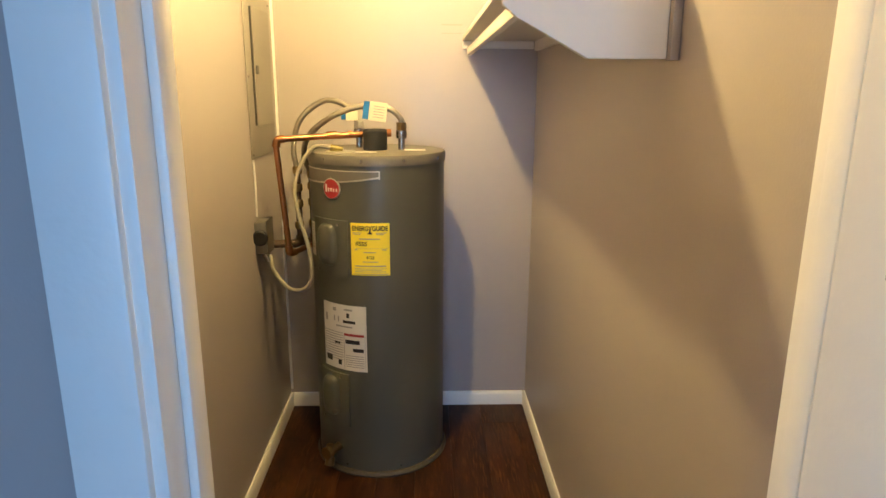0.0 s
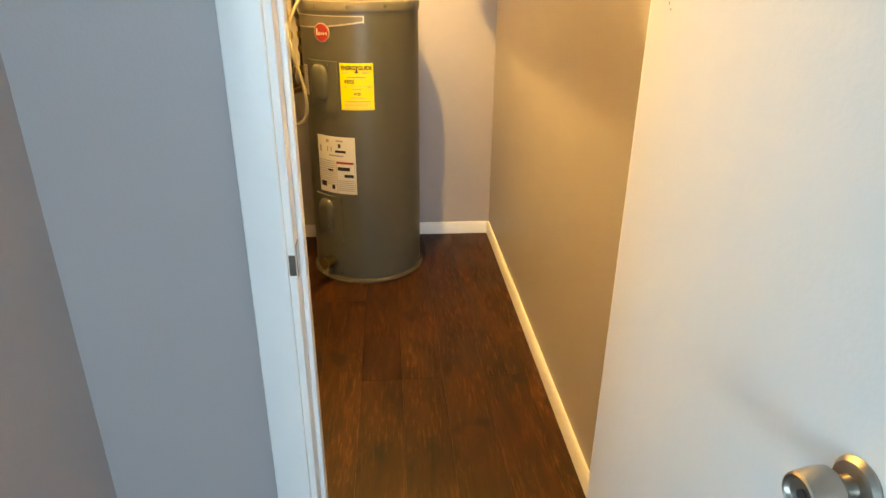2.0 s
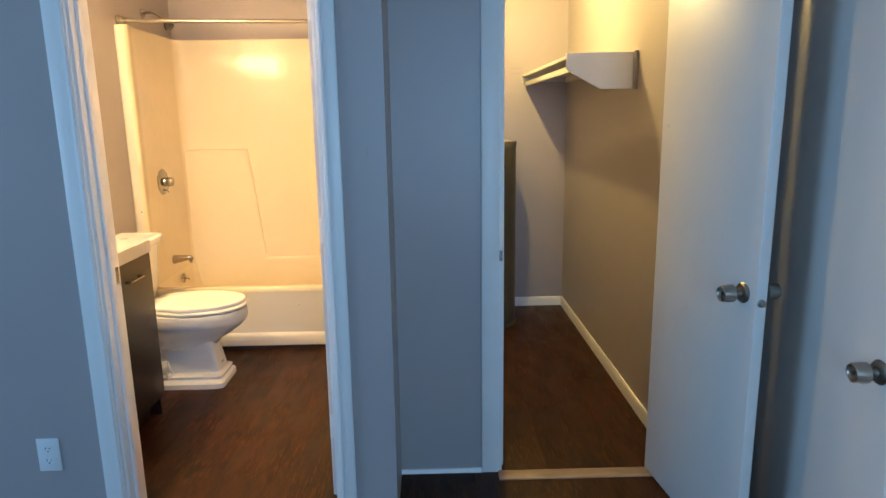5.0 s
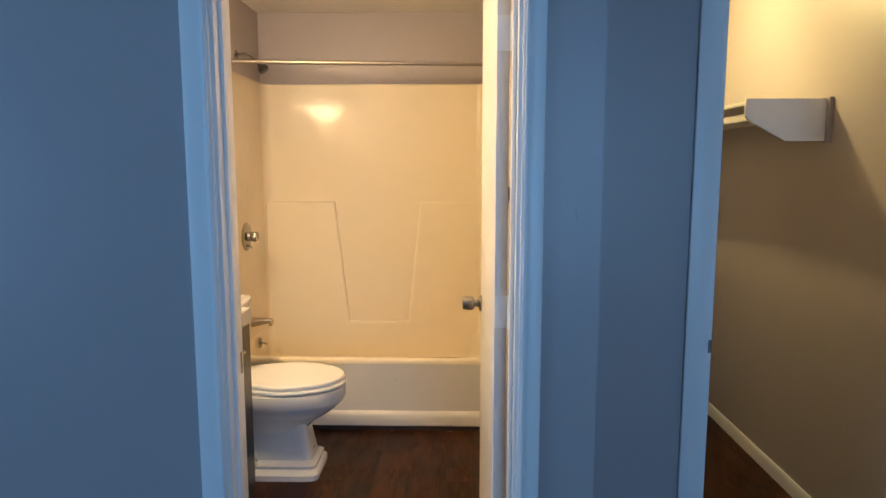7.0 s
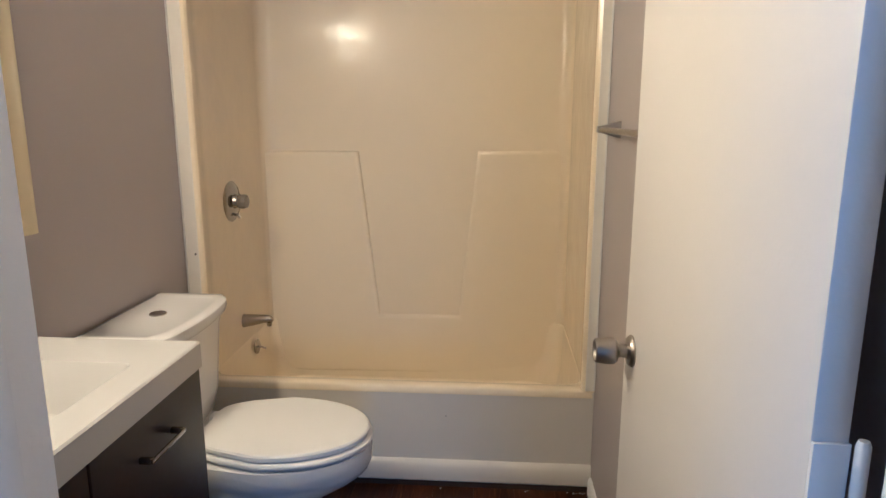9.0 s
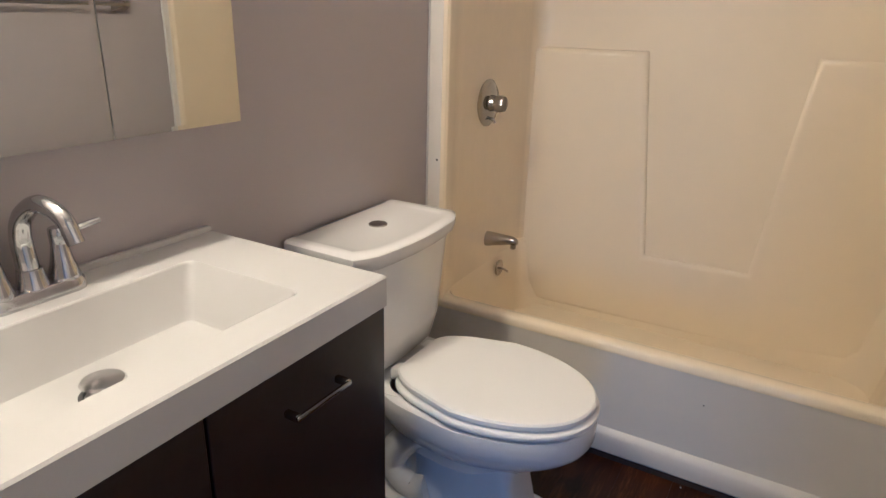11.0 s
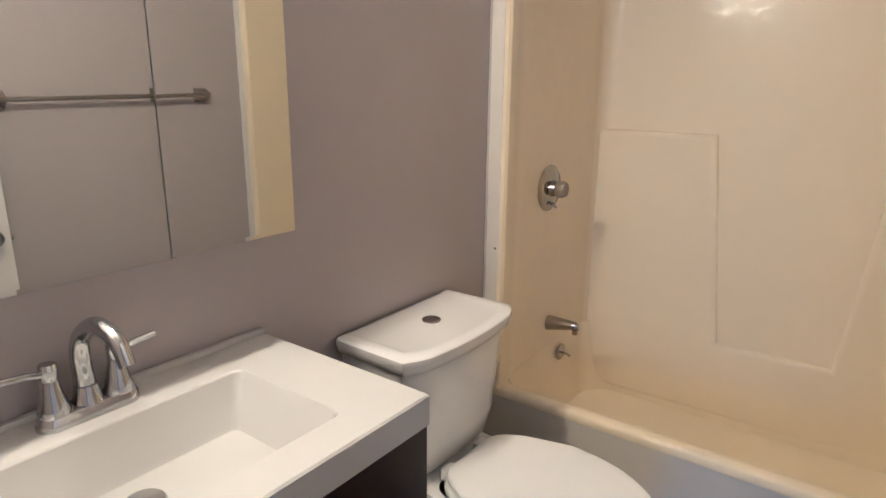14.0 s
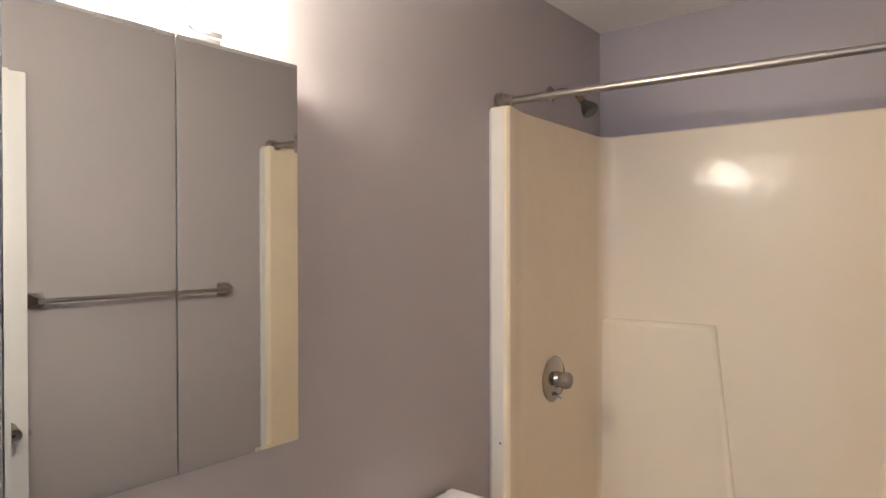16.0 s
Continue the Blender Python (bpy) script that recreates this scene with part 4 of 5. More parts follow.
def on_drum(a, z, r=HR):
    """A point on the drum; a is the angle in degrees from the side that faces the doorway, positive to the right."""
    return Vector((HC[0] + r * math.sin(radians(a)), HC[1] - r * math.cos(radians(a)), z))


def patch(bm, a0, a1, z0, z1, r0, r1, n=10):
    """A curved sheet or raised field on the drum."""
    rings = []
    for k in range(n + 1):
        a = a0 + (a1 - a0) * k / n
        rings.append([on_drum(a, z0, r0), on_drum(a, z1, r0), on_drum(a, z1, r1), on_drum(a, z0, r1)])
    return loft(bm, rings)


def access_cover(t, a, w, z0, z1):
    bm = bmesh.new()
    patch(bm, a - w, a + w, z0, z1, HR - 0.002, HR + 0.009)
    c = part("access_cover", bm, HEATER_PANEL, t)
    bm = bmesh.new()
    rings = []
    zc, hz = (z0 + z1) / 2 + 0.01, (z1 - z0) * 0.36
    for s, rr in ((1.06, 0.008), (1.0, 0.018), (0.86, 0.027), (0.5, 0.029)):
        rings.append([on_drum(a - 1.0 + w * 0.52 * s * math.copysign(abs(math.cos(2 * math.pi * k / 28)) ** 0.6, math.cos(2 * math.pi * k / 28)),
                              zc + hz * (s if s > 0.9 else s * 1.08) * math.copysign(abs(math.sin(2 * math.pi * k / 28)) ** 0.7, math.sin(2 * math.pi * k / 28)), HR + rr) for k in range(28)])
    loft(bm, rings, cap0=False)
    part("cover_bulge", bm, HEATER_PANEL, c, sharp=70)
    for aa, zz in ((a + w * 0.55, z1 - 0.016), (a - w * 0.7, z0 + 0.014)):
        bm = bmesh.new()
        patch(bm, aa - 0.7, aa + 0.7, zz - 0.004, zz + 0.004, HR + 0.008, HR + 0.0115, 2)
        part("screw", bm, DULL_CHROME, c)


def water_heater():
    t = thing("water_heater", (HC[0], HC[1], 0), "tall grey electric water heater in the closet corner", "water heater")
    bm = bmesh.new()
    lathe(bm, [(HR - 0.01, 0.02), (HR, 0.022), (HR, HT - 0.038)], (HC[0], HC[1], 0), "z", 72)
    part("drum", bm, HEATER_GREY, t)
    bm = bmesh.new()
    lathe(bm, [(0, 0), (HR + 0.012, 0), (HR + 0.014, 0.008), (HR + 0.006, 0.020), (HR - 0.012, 0.022), (0, 0.022)], (HC[0], HC[1], 0), "z", 72)
    part("base_ring", bm, BASE_RING, t, "scuffed brown base ring")
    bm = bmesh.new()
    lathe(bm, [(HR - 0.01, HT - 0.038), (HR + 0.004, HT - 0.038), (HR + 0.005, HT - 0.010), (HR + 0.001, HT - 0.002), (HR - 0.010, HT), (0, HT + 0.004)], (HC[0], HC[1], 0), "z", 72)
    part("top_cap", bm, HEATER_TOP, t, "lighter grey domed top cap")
    for a in (-42, -8, 25, 62, 100, -80):
        bm = bmesh.new()
        patch(bm, a - 0.8, a + 0.8, HT - 0.023, HT - 0.015, HR + 0.003, HR + 0.008, 2)
        part("cap_screw", bm, CHROME, t)
    for a in (-28, 20):
        bm = bmesh.new()
        patch(bm, a - 0.7, a + 0.7, 0.036, 0.042, HR - 0.001, HR + 0.003, 2)
        part("base_screw", bm, CHROME, t)
    # badge: swept silver plate and red disc
    bm = bmesh.new()
    n, rings = 14, []
    for k in range(n + 1):
        u = k / n
        a = -74 + 80 * u
        low = 1.158 + 0.020 * u + 0.03 * (u - 0.35) ** 2
        rings.append([on_drum(a, low, HR), on_drum(a, 1.214, HR), on_drum(a, 1.214, HR + 0.0025), on_drum(a, low, HR + 0.0025)])
    loft(bm, rings)
    b = part("badge", bm, HEATER_TOP, t, "grey name plate with silver swept border")
    bm = bmesh.new()
    rings = []
    for k in range(n + 1):
        u = k / n
        a = -74 + 80 * u
        low = 1.158 + 0.020 * u + 0.03 * (u - 0.35) ** 2
        rings.append([on_drum(a, low - 0.001, HR), on_drum(a, low + 0.005, HR), on_drum(a, low + 0.005, HR + 0.0032), on_drum(a, low - 0.001, HR + 0.0032)])
    loft(bm, rings)
    patch(bm, -74, 6, 1.2115, 1.215, HR, HR + 0.0032)
    patch(bm, 5.2, 6.2, 1.185, 1.215, HR, HR + 0.0032, 2)
    part("badge_border", bm, BADGE, b, "thin silver border")
    bm = bmesh.new()
    ring = lambda s, r: [on_drum(-34.5 + 8.2 * s * math.cos(2 * math.pi * k / 32), 1.147 + 0.037 * s * math.sin(2 * math.pi * k / 32), HR + r) for k in range(32)]
    loft(bm, [ring(1.05, 0.0), ring(1.05, 0.004), ring(0.95, 0.005)])
    part("badge_rim", bm, BADGE, b)
    bm = bmesh.new()
    loft(bm, [ring(0.94, 0.002), ring(0.94, 0.0058)])
    part("badge_disc", bm, RED, b, "round red badge")
    bm = bmesh.new()
    for k, (w, h, dz) in enumerate(((1.2, 0.028, 0.002), (1.0, 0.014, -0.004), (1.0, 0.012, -0.004), (1.0, 0.012, -0.004), (1.3, 0.012, -0.004))):
        aa = -40.0 + k * 2.6
        patch(bm, aa, aa + w, 1.147 + dz - h / 2, 1.147 + dz + h / 2, HR + 0.005, HR + 0.0068, 1)
    part("badge_bars", bm, PAPER, b)
    access_cover(t, -38.5, 18, 0.822, 1.034)
    access_cover(t, -40.5, 17, 0.208, 0.430)

    # yellow energy label, with its print
    def label(a0, a1, z0, z1, mat, text):
        bm = bmesh.new()
        patch(bm, a0, a1, z0, z1, HR - 0.0005, HR + 0.0015, 12)
        return part("label", bm, mat, t, text)

    def bars(parent, a0, a1, rows, mat, r=HR + 0.0022):
        """Rows of (from, to, z, height): plain bars of unreadable print."""
        for u0, u1, z, h in rows:
            bm = bmesh.new()
            patch(bm, a0 + (a1 - a0) * u0, a0 + (a1 - a0) * u1, z - h / 2, z + h / 2, HR, r, 6)
            part("print_bar", bm, mat, parent)

    def bent_words(text, size, a, z, parent, mat=BLACK, width=None):
        ob = words(text, size, Matrix.Identity(4), mat, parent, width=width)
        for v in ob.data.vertices:
            v.co = on_drum(a + math.degrees(v.co.x / HR), z + v.co.y, HR + 0.0024 + v.co.z)

    a0, a1, z0, z1 = -18.0, 13.0, 0.832, 1.028
    e = label(a0, a1, z0, z1, YELLOW, "yellow energy rating label")
    am = (a0 + a1) / 2
    bent_words("ENERGYGUIDE", 0.024, am, z1 - 0.020, e, width=0.130)
    bent_words("$555", 0.021, am - 7, z1 - 0.077, e)
    bent_words("4622", 0.015, am, z0 + 0.068, e)
    bm = bmesh.new()
    patch(bm, am - 0.5, am + 0.7, z1 - 0.040, z1 - 0.020, HR, HR + 0.003, 1)
    patch(bm, am - 1.6, am + 1.8, z1 - 0.040, z1 - 0.034, HR, HR + 0.0027, 1)
    part("arrow", bm, BLACK, e)
    bars(e, a0, a1, [(0.05, 0.28, z1 - 0.036, 0.0022), (0.05, 0.25, z1 - 0.041, 0.0022), (0.66, 0.92, z1 - 0.036, 0.0022), (0.66, 0.85, z1 - 0.041, 0.0022), (0.22, 0.76, z1 - 0.058, 0.0036),
                     (0.05, 0.95, z1 - 0.094, 0.0008), (0.10, 0.17, z1 - 0.099, 0.003), (0.80, 0.92, z1 - 0.099, 0.003), (0.33, 0.64, z1 - 0.108, 0.003), (0.30, 0.70, z0 + 0.052, 0.0025),
                     (0.10, 0.90, z0 + 0.036, 0.004), (0.08, 0.92, z0 + 0.026, 0.0018), (0.08, 0.80, z0 + 0.020, 0.0018), (0.08, 0.90, z0 + 0.014, 0.0018), (0.04, 0.96, z0 + 0.005, 0.0025)], PAPER_GREY)
    # white instruction label
    a0, a1, z0, z1 = -50, -7.0, 0.447, 0.710
    w = label(a0, a1, z0, z1, PAPER, "white instruction label with black and red print")
    bars(w, a0, a1, [(0.55, 0.72, z1 - 0.018, 0.007), (0.28, 0.36, z1 - 0.022, 0.014), (0.07, 0.12, z1 - 0.06, 0.03), (0.30, 0.33, z1 - 0.058, 0.022), (0.40, 0.43, z1 - 0.058, 0.022), (0.35, 0.72, z1 - 0.086, 0.006)], PAPER_GREY)
    bars(w, a0, a1, [(0.52, 0.78, z1 - 0.066, 0.011), (0.60, 0.66, z1 - 0.040, 0.018), (0.56, 0.86, z0 + 0.118, 0.016), (0.72, 0.94, z0 + 0.086, 0.014), (0.06, 0.22, z0 + 0.038, 0.024), (0.38, 0.46, z0 + 0.028, 0.020), (0.30, 0.44, z0 + 0.108, 0.008)], BLACK)
    bars(w, a0, a1, [(0.04, 0.50, z0 + 0.150 - 0.010 * k, 0.0028) for k in range(12)] + [(0.56, 0.94, z0 + 0.062 - 0.009 * k, 0.0028) for k in range(6)], PAPER_GREY)
    bars(w, a0, a1, [(0.54, 0.95, z0 + 0.146, 0.010)], RED)
    bars(w, a0, a1, [(0.525, 0.535, z0 + 0.078, 0.142), (0.03, 0.035, z0 + 0.08, 0.15), (0.965, 0.97, z0 + 0.078, 0.142)], PAPER_GREY)
    # narrow label at the side
    n = label(-70, -59.5, 0.875, 1.005, PAPER, "narrow white side label")
    bars(n, -70, -59.5, [(0.1, 0.9, 0.995 - 0.011 * k, 0.004) for k in range(9)], PAPER_GREY)
    # drain valve near the floor
    p = on_drum(-37, 0.105)
    out = (p - Vector((HC[0], HC[1], 0.105))).normalized()
    bm = bmesh.new()
    tube(bm, [p - out * 0.01, p + out * 0.055], 0.017, 16)
    tube(bm, [p + out * 0.050 + Vector((0, 0, -0.030)), p + out * 0.050 + Vector((0, 0, 0.030))], 0.014, 14)
    dv = part("drain_valve", bm, BRASS, t, "old brass drain valve")
    bm = bmesh.new()
    tube(bm, [p + out * 0.052, p + out * 0.072], 0.026, 12)
    part("drain_handle", bm, BRASS, dv)
    bm = bmesh.new()
    tube(bm, [p + out * 0.05 + Vector((0, 0, -0.028)), p + out * 0.058 + Vector((0, 0, -0.055))], 0.019, 14)
    part("hose_thread", bm, BRASS, dv)
    # fittings on the top: nipples, tags, black foam sleeve, plate with warning label
    for nm, dx, dy in (("inlet", -0.072, 0.047), ("outlet", 0.098, -0.038)):
        bm = bmesh.new()
        x, y = HC[0] + dx, HC[1] + dy
        lathe(bm, [(0, 0), (0.013, 0), (0.013, 0.045), (0.020, 0.045), (0.022, 0.058), (0.020, 0.075), (0.015, 0.078), (0.015, 0.10), (0, 0.10)], (x, y, HT), "z", 16)
        part("nipple", bm, DULL_CHROME, t, "grey threaded pipe nipple")
    bm = bmesh.new()
    lathe(bm, [(0.0, 0), (0.045, 0), (0.046, 0.004), (0.046, 0.072), (0.040, 0.078), (0, 0.078)], (HC[0] - 0.002, HC[1] - 0.05, HT + 0.002), "z", 24)
    part("foam_sleeve", bm, BLACK_FOAM, t, "black foam sleeve")
    bm = bmesh.new()
    lathe(bm, [(0, 0), (0.055, 0), (0.055, 0.004), (0, 0.005)], (HC[0] - 0.125, HC[1] - 0.13, HT), "z", 24)
    part("junction_cover", bm, BADGE, t, "round wiring cover on the top")
    bm = box(bmesh.new(), HC[0] + 0.11, HC[0] + 0.19, HC[1] - 0.07, HC[1] - 0.035, HT + 0.001, HT + 0.004)
    part("top_label", bm, PAPER, t)
    bm = box(bmesh.new(), HC[0] - 0.07, HC[0] + 0.01, HC[1] - 0.165, HC[1] - 0.135, HT + 0.001, HT + 0.004)
    part("top_label", bm, PAPER, t)
    return t


water_heater()
WX = CX0 + 0.001

# copper discharge line: from the top fitting to the wall and down
t = thing("copper_relief_pipe", (-0.07, 2.58, 0.8), "aged copper pipe run beside the water heater", "pipe")
part("run", tube(bmesh.new(), [(0.205, 2.60, HT + 0.062), (-0.175, 2.50, HT + 0.044)], 0.0115, 14), COPPER, t)
part("drop", tube(bmesh.new(), [(-0.192, 2.495, HT + 0.029), (-0.163, 2.500, 0.885)], 0.0115, 14), COPPER, t)
part("elbow", tube(bmesh.new(), smooth_path([(-0.160, 2.503, HT + 0.045), (-0.184, 2.498, HT + 0.041), (-0.1915, 2.495, HT + 0.015)], 4), 0.0155, 14), COPPER, t)
part("elbow", tube(bmesh.new(), smooth_path([(-0.164, 2.500, 0.905), (-0.162, 2.500, 0.880), (-0.148, 2.53, 0.872)], 4), 0.0155, 14), COPPER, t)
for a, b in (((0.030, 2.553, HT + 0.057), (-0.010, 2.543, HT + 0.055)), ((0.200, 2.60, HT + 0.062), (0.232, 2.607, HT + 0.062)), ((0.085, 2.567, HT + 0.0585), (0.070, 2.563, HT + 0.058))):
    part("coupling", tube(bmesh.new(), [a, b], 0.0150, 14), COPPER, t)
part("stub", tube(bmesh.new(), [(-0.148, 2.53, 0.872), (-0.070, 2.75, 0.872)], 0.0115, 14), COPPER, t)

# the two tarnished supply risers in the corner
for k, (x, y, top) in enumerate(((-0.150, 2.66, 1.185), (-0.100, 2.70, 1.165))):
    t = thing("supply_pipe", (x, y, 0.84), "tarnished dark supply pipe with brass fittings in the corner", "pipe", "supply pipes")
    part("riser", tube(bmesh.new(), [(x, y, 0.880), (x, y, top)], 0.0125, 14), DARK_PIPE, t)
    part("elbow", tube(bmesh.new(), smooth_path([(x, y, 0.910), (x - 0.002, y, 0.885), (x - 0.03, y - 0.002, 0.873)], 4), 0.017, 14), DARK_PIPE, t)
    part("branch", tube(bmesh.new(), [(x - 0.03, y - 0.002, 0.873), (WX, y - 0.02, 0.873)], 0.0125, 14), DARK_PIPE, t)
    for z in (0.955, 1.045, 1.110, top - 0.005):
        bm = bmesh.new()
        lathe(bm, [(0, -0.016), (0.016, -0.016), (0.019, -0.010), (0.019, 0.010), (0.016, 0.016), (0, 0.016)], (x, y, z), "z", 8)
        part("coupling", bm, BRASS, t)

# braided hoses from the risers over to the heater's nipples
t = thing("braided_hose", (-0.115, 2.70, 1.12), "braided steel water hose arching to the heater", "hose", "braided hoses")
part("hose", tube(bmesh.new(), smooth_path([(-0.150, 2.66, 1.185), (-0.160, 2.665, 1.27), (-0.130, 2.68, 1.38), (-0.035, 2.69, 1.452), (0.060, 2.66, 1.430), (0.105, 2.642, HT + 0.09)], 8), 0.0112, 14), BRAID, t)
part("end_nut", tube(bmesh.new(), [(0.105, 2.642, HT + 0.068), (0.105, 2.642, HT + 0.105)], 0.019, 8), BADGE, t)
g = part("paper_tag", box(bmesh.new(), 0.058, 0.103, 2.612, 2.616, HT + 0.108, HT + 0.150, 0.001, 1), TAG, t, "cream paper tag")
part("tape", box(bmesh.new(), 0.040, 0.057, 2.610, 2.6185, HT + 0.112, HT + 0.142), BLUE, g, "blue tape end")
t = thing("braided_hose", (-0.045, 2.76, 1.10), "braided steel water hose arching to the heater", "hose", "braided hoses")
part("hose", tube(bmesh.new(), smooth_path([(-0.100, 2.70, 1.165), (-0.118, 2.66, 1.23), (-0.090, 2.60, 1.315), (0.010, 2.56, 1.395), (0.13, 2.555, 1.435), (0.228, 2.555, 1.425), (0.272, 2.557, 1.39), (0.275, 2.557, HT + 0.09)], 8), 0.0112, 14), BRAID, t)
part("end_nut", tube(bmesh.new(), [(0.275, 2.557, HT + 0.066), (0.275, 2.557, HT + 0.105)], 0.019, 8), BRASS, t)
bm = box(bmesh.new(), 0.205, 0.272, -0.002, 0.002, -0.035, 0.035, 0.001, 1)
bmesh.ops.transform(bm, matrix=Matrix.Translation((-0.052, 2.535, 1.418)) @ Matrix.Rotation(radians(8), 4, "Y") @ Matrix.Translation((0, 0, 0.03)), verts=bm.verts)
g = part("paper_tag", bm, TAG, t, "cream paper tag with print")
bm = box(bmesh.new(), 0.183, 0.205, -0.0035, 0.0035, -0.033, 0.033)
bmesh.ops.transform(bm, matrix=Matrix.Translation((-0.052, 2.535, 1.418)) @ Matrix.Rotation(radians(8), 4, "Y") @ Matrix.Translation((0, 0, 0.03)), verts=bm.verts)
part("tape", bm, BLUE, g, "blue tape end")
for k in range(5):
    bm = box(bmesh.new(), 0.222, 0.262, -0.0030, -0.0022, 0.018 - k * 0.010, 0.0205 - k * 0.010)
    bmesh.ops.transform(bm, matrix=Matrix.Translation((-0.052, 2.535, 1.418)) @ Matrix.Rotation(radians(8), 4, "Y") @ Matrix.Translation((0, 0, 0.03)), verts=bm.verts)
    part("print_bar", bm, PAPER_GREY, g)

# wiring: flexible conduit from the wall box to the heater top
t = thing("flexible_conduit", (-0.2, 2.5, 0.9), "ivory flexible conduit looping to the heater top", "conduit")
part("conduit", tube(bmesh.new(), smooth_path([(-0.232, 2.48, 0.872), (-0.212, 2.45, 0.815), (-0.150, 2.40, 0.764), (-0.092, 2.37, 0.768), (-0.056, 2.36, 0.815), (-0.062, 2.36, 0.93), (-0.098, 2.38, 1.06), (-0.108, 2.41, 1.17), (-0.05, 2.45, HT + 0.014), (0.03, 2.465, HT + 0.016)], 9), 0.0078, 12), CONDUIT, t)
part("connector", tube(bmesh.new(), [(0.015, 2.463, HT + 0.017), (0.060, 2.472, HT + 0.008)], 0.012, 10), YELLOW_WIRE, t, "yellow wire connector")

t = thing("junction_box", (WX, 2.5, 0.95), "galvanised electrical box on the closet wall", "junction box")
part("body", box(bmesh.new(), WX, WX + 0.044, 2.465, 2.560, 0.882, 1.005, 0.003), BOX_STEEL, t)
part("cover", box(bmesh.new(), WX + 0.0445, WX + 0.048, 2.460, 2.565, 0.877, 1.010, 0.001, 1), BOX_STEEL, t)
bm = bmesh.new()
lathe(bm, [(0, 0), (0.030, 0), (0.030, -0.012), (0.024, -0.016), (0, -0.016)], (WX + 0.022, 2.4645, 0.945), "y", 20)
part("knockout", bm, BLACK, t)
bm = bmesh.new()
tube(bm, [(WX + 0.030, 2.49, 0.875), (WX + 0.045, 2.485, 0.850)], 0.014, 12)
part("cable_clamp", bm, DULL_CHROME, t)

t = thing("breaker_panel", (WX, 2.68, 1.24), "grey metal breaker panel with closed door in the closet wall", "breaker panel")
part("cover", box(bmesh.new(), WX, WX + 0.006, 2.490, 2.872, 1.238, 1.842, 0.0025), PANEL_GREY, t)
part("door", box(bmesh.new(), WX + 0.0065, WX + 0.011, 2.585, 2.835, 1.355, 1.795, 0.0015, 1), PANEL_GREY, t)
part("door_gap", box(bmesh.new(), WX + 0.0062, WX + 0.0075, 2.560, 2.584, 1.360, 1.790), BLACK, t)
bm = box(bmesh.new(), WX + 0.0112, WX + 0.016, 2.595, 2.625, 1.550, 1.582, 0.001, 1)
part("latch", bm, STEEL_DARK, t, "small dark latch")
for y, z in ((2.505, 1.255), (2.505, 1.825), (2.857, 1.255), (2.857, 1.825), (2.505, 1.54)):
    bm = bmesh.new()
    lathe(bm, [(0, 0), (0.005, 0), (0.004, 0.002), (0, 0.0025)], (WX + 0.006, y, z), "x", 10)
    part("screw", bm, DULL_CHROME, t)
part("surface_cable", tube(bmesh.new(), smooth_path([(WX + 0.004, 2.50, 1.235), (WX + 0.005, 2.505, 1.14), (WX + 0.004, 2.50, 1.02)], 4), 0.004, 8), TRIM, t, "white painted surface cable")
# rough white bead in the corner
bm = box(bmesh.new(), WX, WX + 0.010, CY1 - 0.010, CY1 - 0.001, 0.09, H)
tagged(part("trim_corner_bead", bm, TRIM), "white caulk line in the closet corner", "trim", "", "structure")

# ---- closet shelf ----
SY0, SZ = 1.345, 1.712


def closet_shelf():
    t = thing("closet_shelf", (0.7, SY0, 1.55), "white painted closet shelf with shaped end board on the side wall", "shelf")
    part("board", box(bmesh.new(), 0.525, CX1 - 0.001, SY0 + 0.019, CY1 - 0.001, SZ - 0.012, SZ + 0.006, 0.002), SHELF_PAINT, t)
    poly = [(0.512, SZ + 0.012), (0.512, 1.652), (0.540, 1.630), (0.678, 1.555), (CX1 - 0.020, 1.555), (CX1 - 0.020, SZ + 0.012)]
    bm = prism(bmesh.new(), poly, "y", SY0, SY0 + 0.018)
    bmesh.ops.bevel(bm, geom=list(bm.edges), offset=0.0015, segments=1, affect="EDGES")
    part("end_board", bm, SHELF_PAINT, t, "white end board with clipped lower corner")
    part("wall_cleat", box(bmesh.new(), CX1 - 0.019, CX1 - 0.001, SY0 - 0.016, SY0 + 0.018, 1.552, SZ + 0.018, 0.002), GREY_WALL, t, "grey painted wall cleat")
    part("side_cleat", box(bmesh.new(), CX1 - 0.019, CX1 - 0.001, SY0 + 0.019, CY1 - 0.020, 1.660, SZ - 0.013, 0.002), SHELF_PAINT, t)
    part("back_cleat", box(bmesh.new(), 0.528, CX1 - 0.020, CY1 - 0.019, CY1 - 0.001, 1.668, SZ - 0.013, 0.002), SHELF_PAINT, t)
    part("front_rail", box(bmesh.new(), 0.545, 0.563, SY0 + 0.019, CY1 - 0.020, 1.640, 1.672, 0.002), SHELF_PAINT, t)
    return t


closet_shelf()
# ghost of an old bracket on the back wall
solid("trim_patch", OLD_PAINT, (0.435, 0.525, CY1 - 0.0015, CY1 - 0.0005, 1.762, 1.768), (0.435, 0.525, CY1 - 0.0015, CY1 - 0.0005, 1.728, 1.732), label="pale old paint marks on the wall", category="trim", kind="structure")

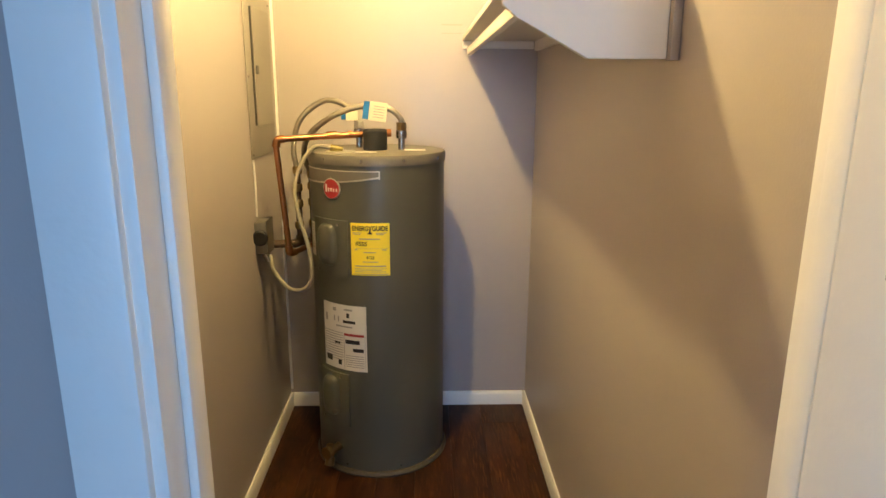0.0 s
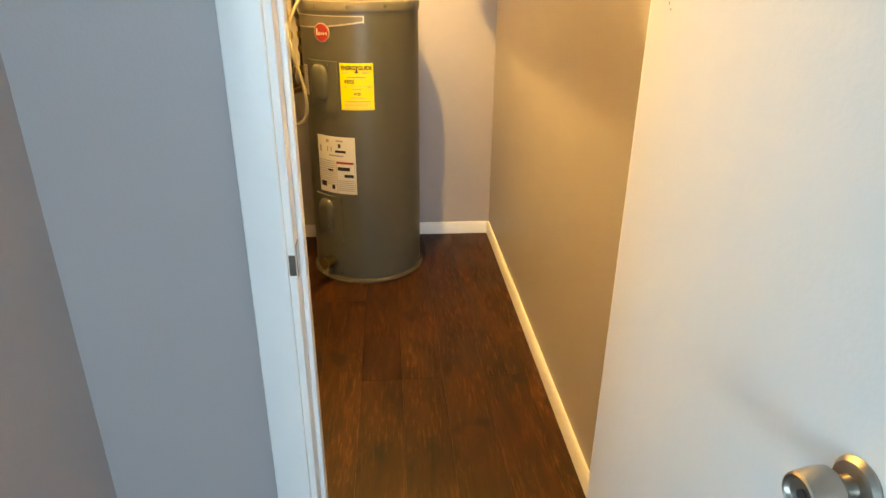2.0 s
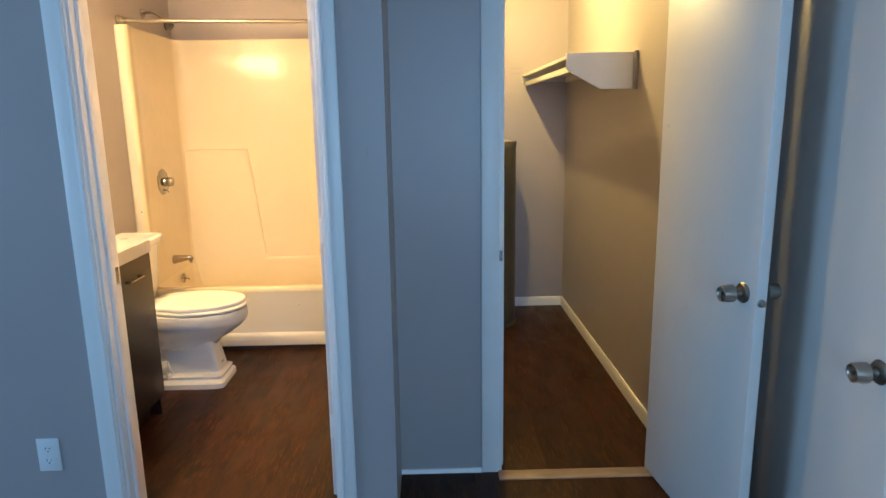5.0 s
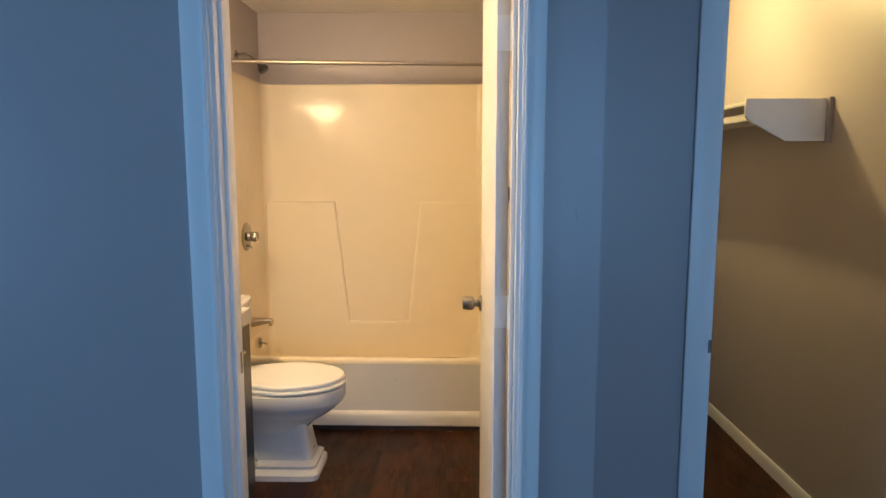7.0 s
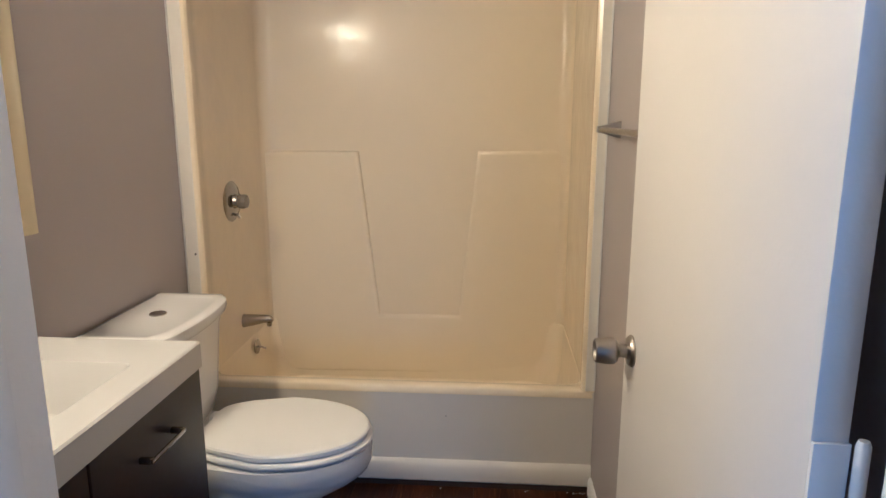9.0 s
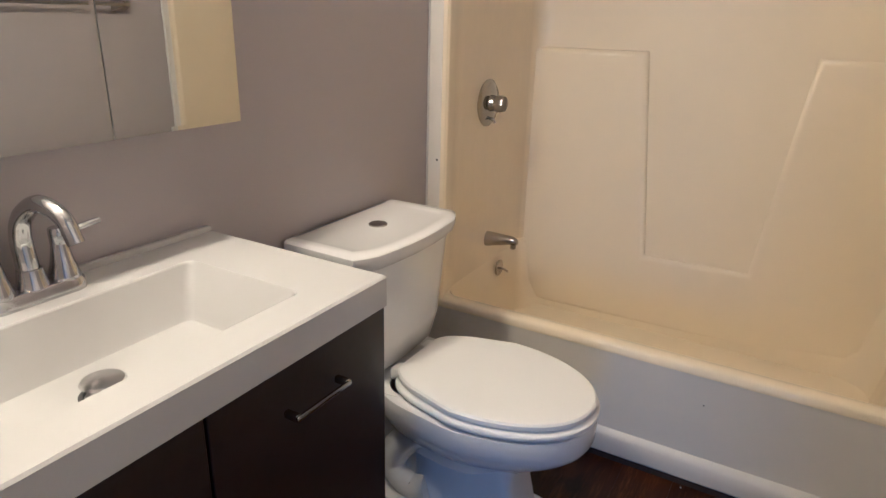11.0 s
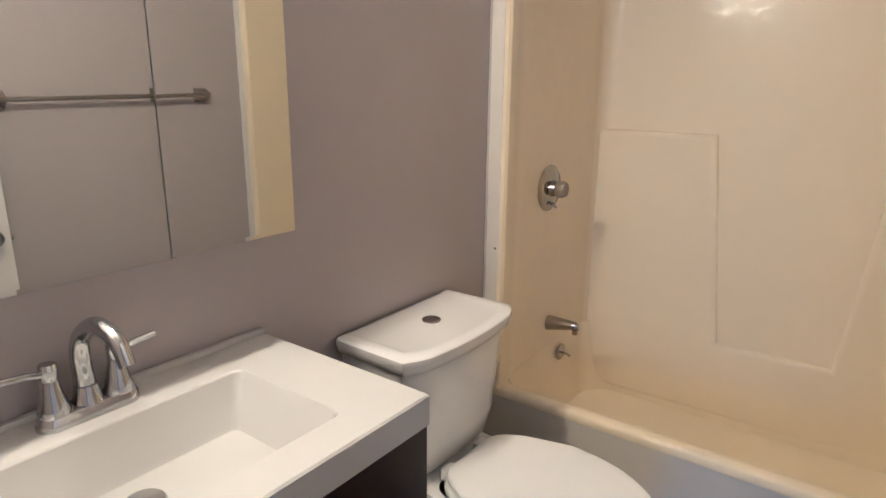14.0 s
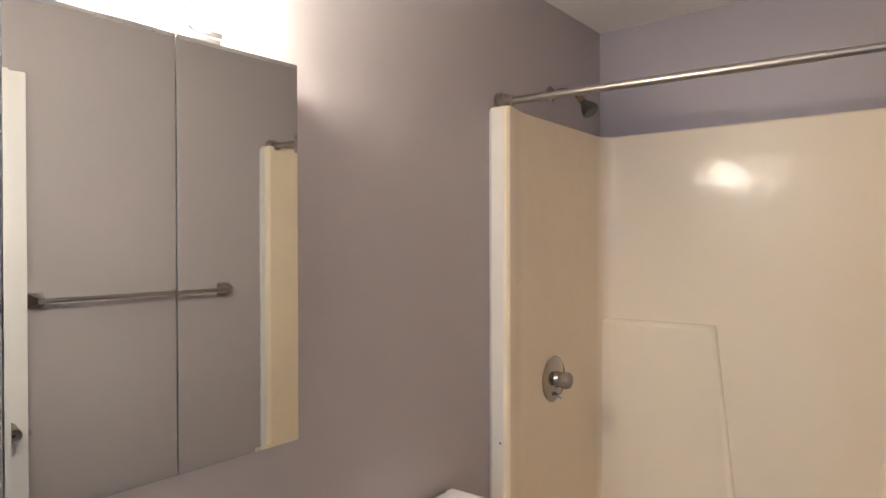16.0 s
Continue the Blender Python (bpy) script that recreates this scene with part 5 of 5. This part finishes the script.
# ---- outlet ----
t = thing("wall_outlet", (-1.50, AY, 0.295), "white duplex outlet low on the grey wall", "outlet")
part("plate", box(bmesh.new(), -1.541, -1.463, AY - 0.006, AY, 0.233, 0.357, 0.003), OUTLET, t)
for z in (0.273, 0.317):
    bm = bmesh.new()
    loft(bm, [[(-1.502 + px, AY - 0.0062 - dd, z + pz) for px, pz in rounded(-0.017, 0.017, -0.014, 0.014, 0.009)] for dd in (0, 0.0015)])
    f = part("socket", bm, OUTLET, t)
    bm = box(bmesh.new(), -1.510, -1.508, AY - 0.0084, AY - 0.0078, z, z + 0.009)
    box(bm, -1.496, -1.494, AY - 0.0084, AY - 0.0078, z + 0.001, z + 0.008)
    lathe(bm, [(0, 0), (0.0026, 0), (0.0026, 0.0006), (0, 0.0006)], (-1.502, AY - 0.0084, z - 0.007), "y", 10)
    part("slots", bm, BLACK, f)

# ---- floor planks ----
rng = random.Random(11)
PW, PL = 0.152, 1.22
meshes = {}


def plank(x0, x1, y0, y1):
    w, l = round(x1 - x0, 3), round(y1 - y0, 3)
    if w < 0.01 or l < 0.02:
        return
    key = (w, l)
    if key not in meshes:
        b = bmesh.new()
        e = 0.00008
        a = [(-w / 2 + e, -l / 2 + e), (w / 2 - e, -l / 2 + e), (w / 2 - e, l / 2 - e), (-w / 2 + e, l / 2 - e)]
        loft(b, [[(px, py, -0.0055) for px, py in a], [(px, py, -0.0008) for px, py in a], [(px - math.copysign(0.0002, px), py - math.copysign(0.0002, py), 0.0) for px, py in a]])
        bmesh.ops.recalc_face_normals(b, faces=b.faces)
        me = bpy.data.meshes.new("plank")
        b.to_mesh(me)
        b.free()
        me.materials.append(FLOOR)
        meshes[key] = me
    ob = new("plank", meshes[key])
    ob.parent = floor
    ob.location = ((x0 + x1) / 2, (y0 + y1) / 2, 0)


for sx0, sx1, sy0, sy1 in ((CX0, CX1, WY0, CY1), (BX0, BX1, AY, 2.10), (HX0, HX1, HY0, AY), (CX0, HX1, AY, WY0)):
    wide = PW if sy0 >= AY else 0.19
    x = sx0
    while x < sx1 - 1e-4:
        xe = min(x + wide, sx1)
        y = sy0 - rng.choice((0.0, 0.3, 0.6, 0.9))
        while y < sy1 - 1e-4:
            ye = y + PL
            plank(x, xe, max(y, sy0), min(ye, sy1))
            y = ye
        x = xe
